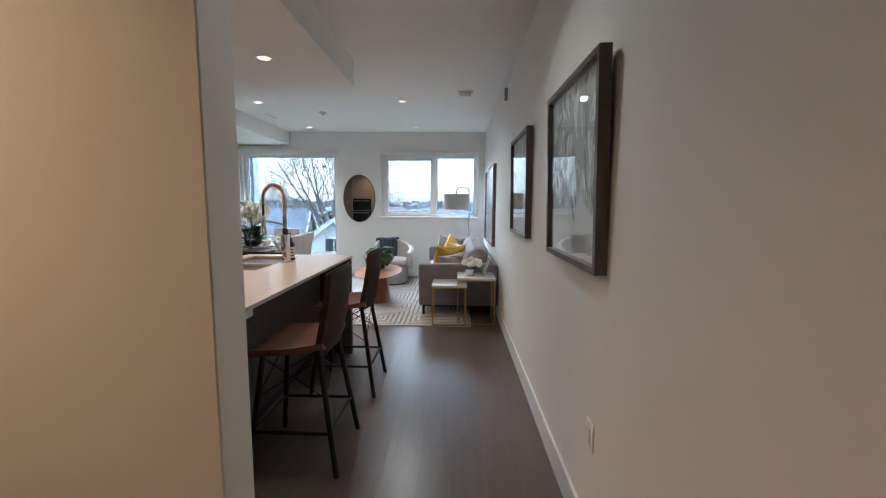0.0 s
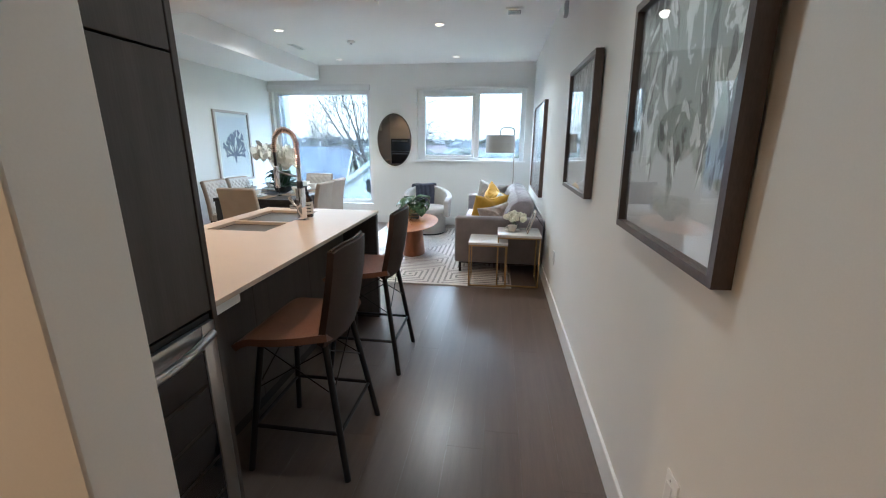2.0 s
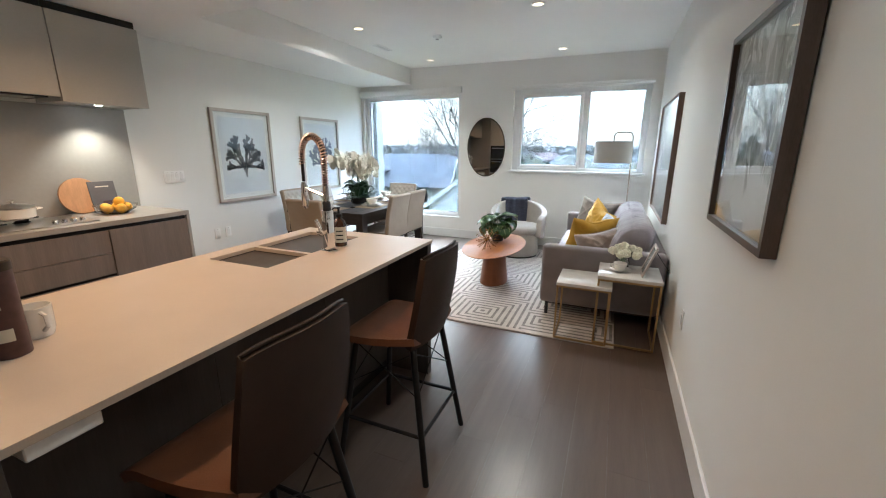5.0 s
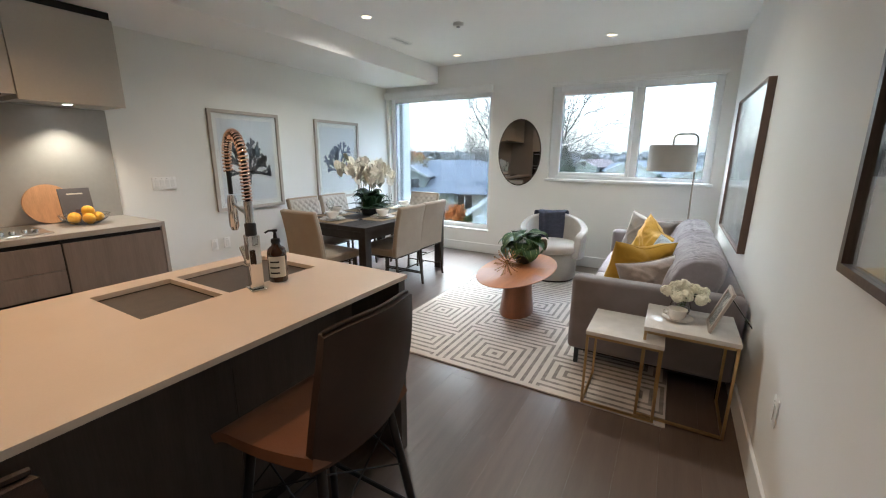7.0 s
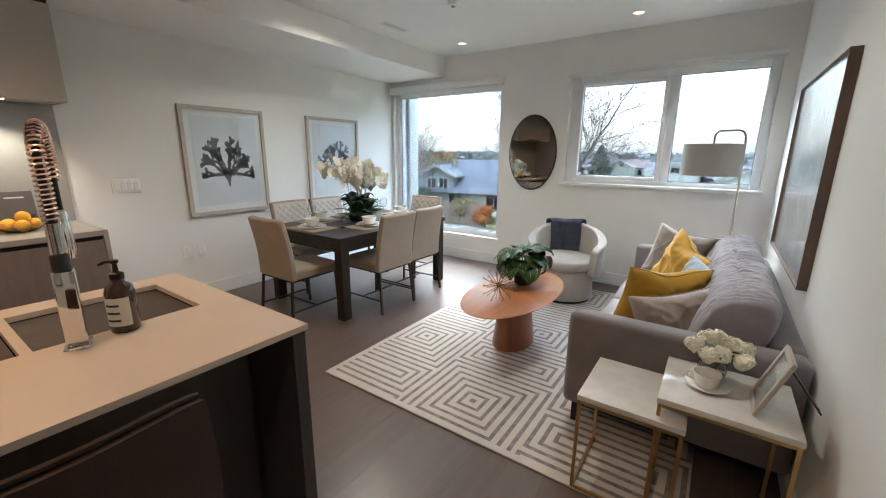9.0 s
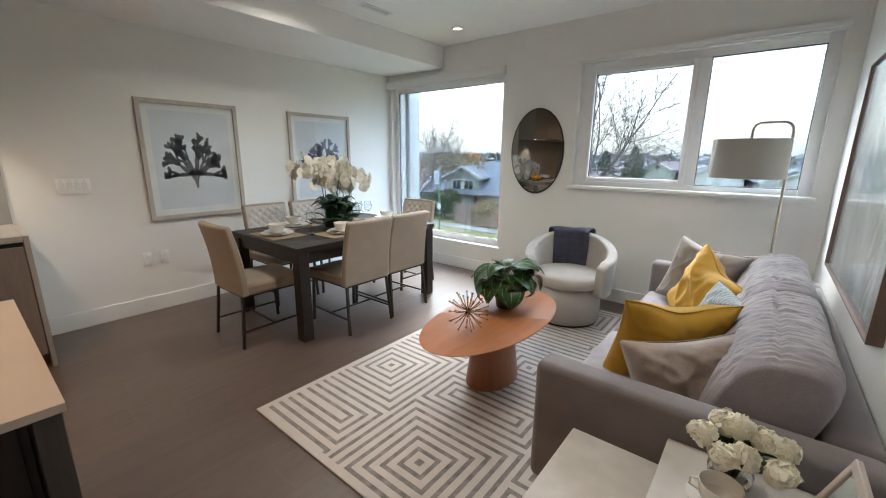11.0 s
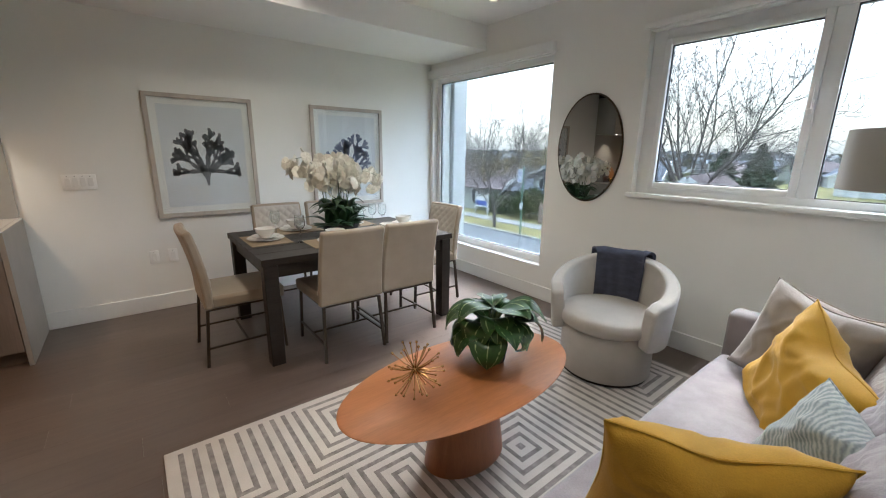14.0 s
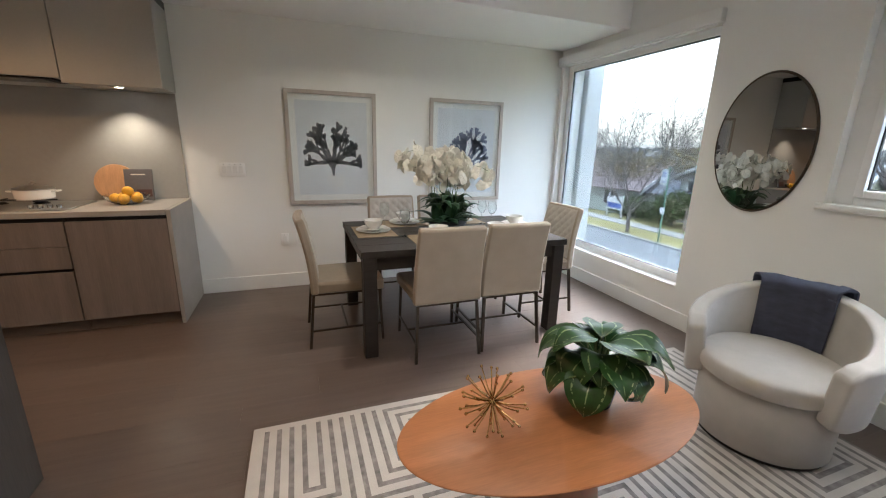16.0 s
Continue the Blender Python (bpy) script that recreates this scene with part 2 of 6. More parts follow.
M_POTDARK = material("charcoal_planter", (0.018, 0.018, 0.019), 0.5, vary=0.2)
M_AMBER = material("amber_glass", (0.045, 0.018, 0.010), 0.1, vary=0.2, bump=0.0, coat=0.5)
M_LABEL = material("cream_paper_label", (0.66, 0.62, 0.52), 0.7, vary=0.04)
M_DARKBAR = material("dark_print", (0.02, 0.018, 0.018), 0.7, vary=0.1)
M_CANISTER = material("maroon_printed_tin", (0.075, 0.034, 0.034), 0.45, vary=0.3, scale=25)
M_ORANGE = material("orange_peel", (0.88, 0.47, 0.025), 0.42, vary=0.15, scale=20, fine=240, bump=0.3)
M_BOARDWOOD = material("maple_board", (0.50, 0.27, 0.13), 0.5, vary=0.2, scale=5, fine=30, bump=0.06, stretch=(1, 6, 1))
M_BOOK = material("slate_book_cover", (0.12, 0.11, 0.115), 0.4, vary=0.15, scale=7)
M_GLOW = lamp_material("lamp_lens", (1.0, 0.66, 0.38), 2.4)
M_GLOWCOOL = lamp_material("strip_lens", (1.0, 0.86, 0.72), 22.0)
M_BARK = material("bark", (0.16, 0.14, 0.125), 0.9, vary=0.35, scale=2, fine=24, bump=0.5, spec=0.08)
M_TWIG = material("twig_bark", (0.17, 0.15, 0.135), 0.9, vary=0.25, scale=2, spec=0.08)
M_GRASS = material("lawn", (0.25, 0.225, 0.10), 0.95, vary=0.4, scale=0.35, fine=6, bump=0.5, spec=0.08)
M_ROAD = material("asphalt", (0.19, 0.195, 0.20), 0.85, vary=0.2, scale=0.5, fine=14, bump=0.3, spec=0.08)
M_KERB = material("concrete", (0.34, 0.33, 0.315), 0.9, vary=0.15, scale=1.5, fine=16, bump=0.2, spec=0.08)
M_SHINGLE = material("slate_shingle", (0.17, 0.18, 0.205), 0.9, vary=0.3, scale=1.2, fine=9, bump=0.5, spec=0.08)
M_SHINGLEBR = material("brown_shingle", (0.22, 0.175, 0.17), 0.9, vary=0.3, scale=1.2, fine=9, bump=0.5, spec=0.08)
M_SIDING = material("sage_siding", (0.34, 0.355, 0.315), 0.8, vary=0.1, scale=1, fine=12, bump=0.3, stretch=(1, 1, 6), spec=0.08)
M_SIDINGW = material("white_siding", (0.58, 0.58, 0.57), 0.8, vary=0.08, scale=1, fine=12, bump=0.3, stretch=(1, 1, 6), spec=0.08)
M_HEDGE = material("hedge_leaf", (0.10, 0.13, 0.05), 0.7, vary=0.5, scale=3, fine=30, spec=0.08)
# needle green lightened, with the haze of distance in the colour
M_CONIFER = material("hazed_conifer_needle", (0.10, 0.125, 0.085), 0.8, vary=0.4, scale=2, fine=20, spec=0.08)
M_AUTUMN = material("autumn_leaf", (0.45, 0.15, 0.035), 0.7, vary=0.3, scale=3, fine=30, spec=0.08)
M_GOLDLEAF = material("yellowing_leaf", (0.30, 0.24, 0.12), 0.7, vary=0.3, scale=3, fine=30, spec=0.08)
# distance haze over the far woods is put into this grey
M_HILL = material("hazed_far_trees", (0.24, 0.235, 0.235), 0.95, vary=0.25, scale=0.06, fine=0.7, bump=0.0, spec=0.08)
M_EXTWHITE = material("white_exterior_panel", (0.76, 0.77, 0.78), 0.5, vary=0.04, scale=2)
M_GREENPOLE = material("green_painted_pole", (0.12, 0.22, 0.16), 0.5, vary=0.15)
M_FENCE = material("cedar_fence", (0.30, 0.225, 0.185), 0.85, vary=0.3, scale=2, fine=12, stretch=(5, 5, 0.6), spec=0.08)
M_SIGNBLUE = material("blue_sign_paint", (0.06, 0.10, 0.35), 0.5, vary=0.1)


def rug_material():
    """Mitred concentric rectangles in taupe cut pile on cream, on two staggered lattices."""
    m = material("cream_rug_pile", (0.54, 0.50, 0.465), 0.95, vary=0.1, scale=9, fine=170, bump=0.45, sheen=0.2)
    n, l = m.node_tree.nodes, m.node_tree.links
    b = n["Principled BSDF"]
    base = [k for k in l if k.to_socket == b.inputs["Base Color"]][0].from_socket
    tc, sep = n.new("ShaderNodeTexCoord"), n.new("ShaderNodeSeparateXYZ")
    l.new(tc.outputs["Object"], sep.inputs[0])

    def math_node(op, a, c=None, d=None):
        k = n.new("ShaderNodeMath")
        k.operation = op
        for i, v in enumerate((a, c, d)):
            if v is None:
                continue
            if isinstance(v, (int, float)):
                k.inputs[i].default_value = v
            else:
                l.new(v, k.inputs[i])
        return k.outputs[0]

    def cell(cx, cy, px, py):
        dx = math_node("PINGPONG", math_node("SUBTRACT", sep.outputs[0], cx), px / 2)
        dy = math_node("PINGPONG", math_node("SUBTRACT", sep.outputs[1], cy), py / 2)
        return math_node("MAXIMUM", dx, dy)

    d = math_node("MINIMUM", cell(-0.83, 4.765, 1.52, 1.13), cell(-1.59, 5.31, 1.52, 1.13))
    saw = math_node("FRACT", math_node("DIVIDE", math_node("ADD", d, 0.004), 0.058))
    line = math_node("LESS_THAN", saw, 0.40)
    wob = n.new("ShaderNodeTexNoise")
    wob.inputs["Scale"].default_value = 26
    l.new(tc.outputs["Object"], wob.inputs["Vector"])
    strength = math_node("MULTIPLY", line, math_node("MULTIPLY_ADD", wob.outputs[0], 0.8, 0.35))
    inside = math_node("MULTIPLY", math_node("GREATER_THAN", sep.outputs[0], -1.79), math_node("GREATER_THAN", sep.outputs[1], 4.51))
    strength = math_node("MINIMUM", math_node("MULTIPLY", strength, inside), 1.0)
    mix = n.new("ShaderNodeMix")
    mix.data_type = "RGBA"
    l.new(strength, mix.inputs[0])
    l.new(base, mix.inputs[6])
    mix.inputs[7].default_value = (0.11, 0.097, 0.093, 1)
    l.new(mix.outputs[2], b.inputs["Base Color"])
    return m


def leaf_material():
    """Dark green blade with a cream midrib and a broken cream line near the margin."""
    m = material("variegated_leaf", (0.022, 0.066, 0.012), 0.34, vary=0.35, scale=18, fine=60, bump=0.1)
    n, l = m.node_tree.nodes, m.node_tree.links
    b = n["Principled BSDF"]
    base = [k for k in l if k.to_socket == b.inputs["Base Color"]][0].from_socket
    uv, sep, wob = n.new("ShaderNodeUVMap"), n.new("ShaderNodeSeparateXYZ"), n.new("ShaderNodeTexNoise")
    uv.uv_map = "blade"
    l.new(uv.outputs[0], sep.inputs[0])
    wob.inputs["Scale"].default_value = 55
    tc = n.new("ShaderNodeTexCoord")
    l.new(tc.outputs["Object"], wob.inputs["Vector"])
    band = None
    for centre, width in ((0.0, 0.03), (0.66, 0.045)):
        sub, ab, lt = n.new("ShaderNodeMath"), n.new("ShaderNodeMath"), n.new("ShaderNodeMath")
        sub.operation, ab.operation, lt.operation = "SUBTRACT", "ABSOLUTE", "LESS_THAN"
        l.new(sep.outputs[0], sub.inputs[0])
        sub.inputs[1].default_value = centre
        l.new(sub.outputs[0], ab.inputs[0])
        l.new(ab.outputs[0], lt.inputs[0])
        lt.inputs[1].default_value = width
        if band is None:
            band = lt
        else:
            mx = n.new("ShaderNodeMath")
            mx.operation = "MAXIMUM"
            l.new(band.outputs[0], mx.inputs[0])
            l.new(lt.outputs[0], mx.inputs[1])
            band = mx
    cutm, mul = n.new("ShaderNodeMath"), n.new("ShaderNodeMath")
    cutm.operation, mul.operation = "GREATER_THAN", "MULTIPLY"
    l.new(wob.outputs[0], cutm.inputs[0])
    cutm.inputs[1].default_value = 0.47
    l.new(cutm.outputs[0], mul.inputs[0])
    l.new(band.outputs[0], mul.inputs[1])
    mix = n.new("ShaderNodeMix")
    mix.data_type = "RGBA"
    l.new(mul.outputs[0], mix.inputs[0])
    l.new(base, mix.inputs[6])
    mix.inputs[7].default_value = (0.24, 0.30, 0.13, 1)
    l.new(mix.outputs[2], b.inputs["Base Color"])
    return m


def abstract_material(name, light, dark, scale, cut, wash=None):
    """A poured-ink abstract: stretched, warped blots of white and dark over a pale wash."""
    m = material(name, (0.46, 0.50, 0.475), 0.7, vary=0.12, scale=3, fine=30, bump=0.0)
    n, l = m.node_tree.nodes, m.node_tree.links
    b = n["Principled BSDF"]
    prev = [k for k in l if k.to_socket == b.inputs["Base Color"]][0].from_socket
    tc, mp = n.new("ShaderNodeTexCoord"), n.new("ShaderNodeMapping")
    mp.inputs["Scale"].default_value = (1, 1.5, 0.85)
    mp.inputs["Rotation"].default_value = (0.35, 0, 0)
    l.new(tc.outputs["Object"], mp.inputs[0])
    for k, (colour, s, lo) in enumerate(((dark, scale * 0.7, cut), (light, scale, cut + 0.02))):
        t = n.new("ShaderNodeTexNoise")
        t.inputs["Scale"].default_value, t.inputs["Detail"].default_value, t.inputs["Distortion"].default_value = s, 5, 1.6 + k
        l.new(mp.outputs[0], t.inputs["Vector"])
        ramp = n.new("ShaderNodeMapRange")
        ramp.inputs[1].default_value, ramp.inputs[2].default_value = lo, lo + 0.03
        l.new(t.outputs[0], ramp.inputs[0])
        mix = n.new("ShaderNodeMix")
        mix.data_type = "RGBA"
        l.new(ramp.outputs[0], mix.inputs[0])
        l.new(prev, mix.inputs[6])
        mix.inputs[7].default_value = (*colour, 1)
        prev = mix.outputs[2]
    if wash:
        # the lower third left as bare white paper, with a ragged upper edge
        sep, rag, edge, fade, mix = n.new("ShaderNodeSeparateXYZ"), n.new("ShaderNodeTexNoise"), n.new("ShaderNodeMath"), n.new("ShaderNodeMapRange"), n.new("ShaderNodeMix")
        l.new(tc.outputs["Object"], sep.inputs[0])
        rag.inputs["Scale"].default_value, rag.inputs["Detail"].default_value = 6, 5
        l.new(mp.outputs[0], rag.inputs["Vector"])
        edge.operation = "MULTIPLY_ADD"
        l.new(rag.outputs[0], edge.inputs[0])
        edge.inputs[1].default_value = 0.5
        l.new(sep.outputs[2], edge.inputs[2])
        l.new(edge.outputs[0], fade.inputs[0])
        fade.inputs[1].default_value, fade.inputs[2].default_value, fade.inputs[3].default_value, fade.inputs[4].default_value = 0.09, 0.13, 1.0, 0.0
        mix.data_type = "RGBA"
        l.new(fade.outputs[0], mix.inputs[0])
        l.new(prev, mix.inputs[6])
        mix.inputs[7].default_value = (*wash, 1)
        prev = mix.outputs[2]
    l.new(prev, b.inputs["Base Color"])
    return m


M_RUG = rug_material()
M_BLADE = leaf_material()
M_ABSTRACT = abstract_material("poured_ink_art", (0.90, 0.92, 0.92), (0.20, 0.205, 0.20), 5.5, 0.525, (0.70, 0.71, 0.73))
# near-white tones carry the window glare on the picture over the sofa
M_ABSTRACT2 = abstract_material("glare_paled_art", (0.84, 0.86, 0.86), (0.66, 0.69, 0.70), 2.5, 0.52)
M_BLUEPIL = material("pale_blue_woven", (0.19, 0.23, 0.255), 0.85, vary=0.22, scale=40, fine=200, bump=0.4, stretch=(1, 6, 1), sheen=0.2)

nb, lb = M_BLUEPIL.node_tree.nodes, M_BLUEPIL.node_tree.links
pb = nb["Principled BSDF"]
was = [k for k in lb if k.to_socket == pb.inputs["Base Color"]][0].from_socket
coords, turned, wave, blend = nb.new("ShaderNodeTexCoord"), nb.new("ShaderNodeMapping"), nb.new("ShaderNodeTexWave"), nb.new("ShaderNodeMix")
turned.inputs["Rotation"].default_value = (0, 0.7, 0)
wave.inputs["Scale"].default_value, wave.inputs["Distortion"].default_value, wave.inputs["Detail Scale"].default_value = 26, 3.5, 2.0
blend.data_type = "RGBA"
blend.inputs[7].default_value = (0.36, 0.395, 0.40, 1)
lb.new(coords.outputs["Object"], turned.inputs[0])
lb.new(turned.outputs[0], wave.inputs["Vector"])
lb.new(wave.outputs["Fac"], blend.inputs[0])
lb.new(was, blend.inputs[6])
lb.new(blend.outputs[2], pb.inputs["Base Color"])


# ---- builders ----
def part(name, bm, mat, parent=None, label="", smooth=True, sharp=40):
    bmesh.ops.recalc_face_normals(bm, faces=bm.faces)
    me = bpy.data.meshes.new(name)
    bm.to_mesh(me)
    bm.free()
    me.materials.append(mat)
    if smooth:
        me.shade_smooth()
        me.set_sharp_from_angle(angle=radians(sharp))
    ob = new(name, me)
    ob.parent = parent
    if label:
        ob["label"] = label
    return ob


def thing(name, label, category, m=None, group="", kind=""):
    ob = new(name)
    ob.empty_display_size = 0.1
    ob.matrix_basis = m or Matrix()
    return tagged(ob, label, category, group, kind)


def solid(name, bm, mat, label, category, group="", kind="", smooth=True):
    return tagged(part(name, bm, mat, None, "", smooth), label, category, group, kind)


def soften(ob, width, segments=2):
    mod = ob.modifiers.new("round", "BEVEL")
    mod.width, mod.segments, mod.limit_method, mod.angle_limit = width, segments, "ANGLE", radians(35)
    return ob


def box(x0, x1, y0, y1, z0, z1, bev=0.0, seg=2, bm=None):
    b = bmesh.new()
    bmesh.ops.create_cube(b, size=1)
    for v in b.verts:
        v.co = Vector(((x0 + x1) / 2 + v.co.x * (x1 - x0), (y0 + y1) / 2 + v.co.y * (y1 - y0), (z0 + z1) / 2 + v.co.z * (z1 - z0)))
    if bev:
        bmesh.ops.bevel(b, geom=b.edges[:], offset=bev, segments=seg, profile=0.5, affect="EDGES")
    return join(bm, b)


def join(bm, b, m=None):
    if m is not None:
        b.transform(m)
    if bm is None:
        return b
    me = bpy.data.meshes.new("tmp")
    b.to_mesh(me)
    b.free()
    bm.from_mesh(me)
    bpy.data.meshes.remove(me)
    return bm


def tube(points, r, seg=8, bm=None, r_end=None, closed=False):
    """A round bar along a line of points, tapering to r_end."""
    bm = bm or bmesh.new()
    pts = [Vector(p) for p in points]
    rings, n = [], len(pts)
    ref = None
    for i, p in enumerate(pts):
        a, c = pts[max(i - 1, 0)], pts[min(i + 1, n - 1)]
        if closed:
            a, c = pts[i - 1], pts[(i + 1) % n]
        d = (c - a).normalized()
        if ref is None:
            ref = Vector((0, 0, 1)) if abs(d.z) < 0.9 else Vector((1, 0, 0))
        side = d.cross(ref).normalized()
        ref = side.cross(d).normalized()
        rr = r if r_end is None else r + (r_end - r) * i / max(n - 1, 1)
        rings.append([bm.verts.new(p + (side * math.cos(2 * math.pi * (k + 0.5) / seg) + ref * math.sin(2 * math.pi * (k + 0.5) / seg)) * rr) for k in range(seg)])
    for i in range(n if closed else n - 1):
        A, B = rings[i], rings[(i + 1) % n]
        for k in range(seg):
            bm.faces.new((A[k], A[(k + 1) % seg], B[(k + 1) % seg], B[k]))
    if not closed:
        bm.faces.new(rings[0][::-1])
        bm.faces.new(rings[-1])
    return bm


def lathe(profile, seg=32, c=(0, 0, 0), bm=None, sx=1.0, sy=1.0):
    """A turned body from (radius, height) pairs; open rings are closed where the radius is not zero."""
    bm = bm or bmesh.new()
    rings = []
    for r, z in profile:
        rings.append([bm.verts.new((c[0] + sx * r * math.cos(2 * math.pi * k / seg), c[1] + sy * r * math.sin(2 * math.pi * k / seg), c[2] + z)) for k in range(seg)])
    for A, B in zip(rings, rings[1:]):
        for k in range(seg):
            bm.faces.new((A[k], A[(k + 1) % seg], B[(k + 1) % seg], B[k]))
    if profile[0][0] > 1e-5:
        bm.faces.new(rings[0][::-1])
    if profile[-1][0] > 1e-5:
        bm.faces.new(rings[-1])
    bmesh.ops.remove_doubles(bm, verts=bm.verts, dist=1e-6)
    return bm


def sheet(f, nu, nv, thick, bm=None, uv=None):
    """A closed sheet of some thickness over the surface f(u, v), u and v from 0 to 1."""
    bm = bm or bmesh.new()
    P = [[Vector(f(i / nu, j / nv)) for j in range(nv + 1)] for i in range(nu + 1)]
    front, back = [], []
    for i in range(nu + 1):
        fr, bk = [], []
        for j in range(nv + 1):
            du = P[min(i + 1, nu)][j] - P[max(i - 1, 0)][j]
            dv = P[i][min(j + 1, nv)] - P[i][max(j - 1, 0)]
            nrm = du.cross(dv)
            nrm = nrm.normalized() if nrm.length > 1e-12 else Vector((0, 0, 1))
            fr.append(bm.verts.new(P[i][j] + nrm * thick / 2))
            bk.append(bm.verts.new(P[i][j] - nrm * thick / 2))
        front.append(fr)
        back.append(bk)
    layer = bm.loops.layers.uv.new(uv) if uv else None
    def quad(vs, st=None):
        fc = bm.faces.new(vs)
        if layer and st:
            for loop, q in zip(fc.loops, st):
                loop[layer].uv = q
    for i in range(nu):
        for j in range(nv):
            st = [(abs(2 * a / nu - 1), b / nv) for a, b in ((i, j), (i + 1, j), (i + 1, j + 1), (i, j + 1))]
            quad((front[i][j], front[i + 1][j], front[i + 1][j + 1], front[i][j + 1]), st)
            quad((back[i][j + 1], back[i + 1][j + 1], back[i + 1][j], back[i][j]), st[::-1])
    for i in range(nu):
        quad((front[i + 1][0], front[i][0], back[i][0], back[i + 1][0]))
        quad((front[i][nv], front[i + 1][nv], back[i + 1][nv], back[i][nv]))
    for j in range(nv):
        quad((front[0][j], front[0][j + 1], back[0][j + 1], back[0][j]))
        quad((front[nu][j + 1], front[nu][j], back[nu][j], back[nu][j + 1]))
    return bm


def pillow(w, h, t, seed=0, crease=0.012, dent=0.0, n=40):
    """A stuffed cushion in the xz plane: pulled-in sides, pointed corners, soft folds; dent chops the top edge."""
    bm = bmesh.new()
    off = Vector((seed * 7.3, seed * 3.1, seed * 1.7))
    def at(u, v, side):
        x = w / 2 * u * (1 - 0.10 * (1 - v * v))
        z = h / 2 * v * (1 - 0.10 * (1 - u * u))
        body = max(0, (1 - u ** 4) * (1 - v ** 4)) ** 0.55
        y = side * t / 2 * body
        if dent:
            k = max(0, v) * math.exp(-(u / 0.42) ** 2)
            z -= dent * k
            y *= 1 + 0.5 * k
        p = Vector((x, y, z))
        ridge = 1 - abs(noise.noise(Vector((p.x * 6 + p.z * 4, p.y * 3, p.z * 5 - p.x * 3)) + off)) * 3
        fold = noise.noise(p * 7 + off) * 1.3 + noise.noise(Vector((p.x * 16, p.y * 8, p.z * 7)) + off) * 0.6 + max(0, ridge) * 1.1 + 0.9 * max(0, 1 - abs(noise.noise(Vector((p.x * 9 - p.z * 3, 0, p.z * 11 + p.x * 2)) - off)) * 5)
        edge = min(1, 6 * (1 - max(abs(u), abs(v))))
        p.y += side * crease * fold * edge
        p.x += crease * 0.6 * noise.noise(p * 5 + off)
        p.z += crease * 0.8 * noise.noise(p * 4 - off)
        return p
    grids = []
    for side in (1, -1):
        grids.append([[bm.verts.new(at(2 * i / n - 1, 2 * j / n - 1, side)) for j in range(n + 1)] for i in range(n + 1)])
    for g, flip in zip(grids, (False, True)):
        for i in range(n):
            for j in range(n):
                q = (g[i][j], g[i + 1][j], g[i + 1][j + 1], g[i][j + 1])
                bm.faces.new(q[::-1] if flip else q)
    bmesh.ops.remove_doubles(bm, verts=bm.verts, dist=2e-4)
    return bm


# ---- floor, walls, ceiling ----
floor = solid("floor", box(XL - 0.2, XR + 0.2, YB - 0.2, YF + 0.25, -0.2, -0.012), M_GAP, "brown-grey oak plank floor in a satin finish", "floor", kind="structure")
solid("wall_right", box(XR, XR + 0.2, YB, YF + 0.3, -0.012, CEIL + 0.1), M_WALL, "smooth off-white painted plaster wall hung with framed art", "wall", kind="structure")
solid("wall_left", box(XL - 0.2, XL, YB, YF + 0.3, -0.012, CEIL + 0.1), M_WALL, "smooth off-white painted plaster wall beside the dining table", "wall", kind="structure")
solid("wall_back", box(XL, XR, YB - 0.2, YB, -0.012, CEIL + 0.1), M_WALL, "plain off-white painted wall closing the hallway", "wall", kind="structure")
W1 = (-3.985, -2.17, 0.335, 2.325)
W2 = (-1.325, 0.53, 1.152, 2.328)
WALL_T = 0.28
bm = box(XL, XR, YF, YF + WALL_T, -0.012, W1[2])
box(XL, W1[0], YF, YF + WALL_T, W1[2], CEIL, bm=bm)
box(W1[0], W1[1], YF, YF + WALL_T, W1[3], CEIL, bm=bm)
box(W1[1], W2[0], YF, YF + WALL_T, W1[2], CEIL, bm=bm)
box(W2[0], W2[1], YF, YF + WALL_T, W1[2], W2[2], bm=bm)
box(W2[0], W2[1], YF, YF + WALL_T, W2[3], CEIL, bm=bm)
box(W2[1], XR, YF, YF + WALL_T, W1[2], CEIL, bm=bm)
solid("wall_far", bm, M_WALL, "off-white painted wall pierced by two white windows", "wall", kind="structure", smooth=False)
solid("wall_stub", box(XL, -0.460, 0.962, 1.105, -0.012, CEIL, 0.004, 1), M_WALL, "off-white painted partition end beside the kitchen", "wall", kind="structure")
solid("ceiling", box(XL, XR, YB, YF, CEIL, CEIL + 0.1), M_CEIL, "flat white painted plasterboard ceiling", "ceiling", kind="structure")
bm = box(XL, -0.865, 1.105, 3.95, DROP, CEIL, 0.003, 1)
box(XL, -3.058, 3.94, YF, DROP, CEIL - 0.0005, 0.003, 1, bm=bm)
solid("ceiling_soffit", bm, M_CEIL, "dropped white plasterboard soffit over kitchen and dining side", "soffit", kind="structure")
solid("ceiling_hall", box(XL, -0.460, YB, 0.962, DROP, CEIL), M_CEIL, "lower white plasterboard ceiling of the hallway", "ceiling", kind="structure")


def baseboard(x0, x1, y0, y1):
    return solid("baseboard", box(x0, x1, y0, y1, 0.0, 0.14, 0.003, 1), M_TRIM, "tall square-edged white painted baseboard", "baseboard", kind="structure")


baseboard(XR - 0.015, XR, YB, YF)
baseboard(XL, XL + 0.015, 3.845, YF)
baseboard(XL + 0.015, XR - 0.015, YF - 0.015, YF)
baseboard(XL, -0.460, 0.947, 0.962)
baseboard(-0.460, -0.445, 0.947, 1.105)


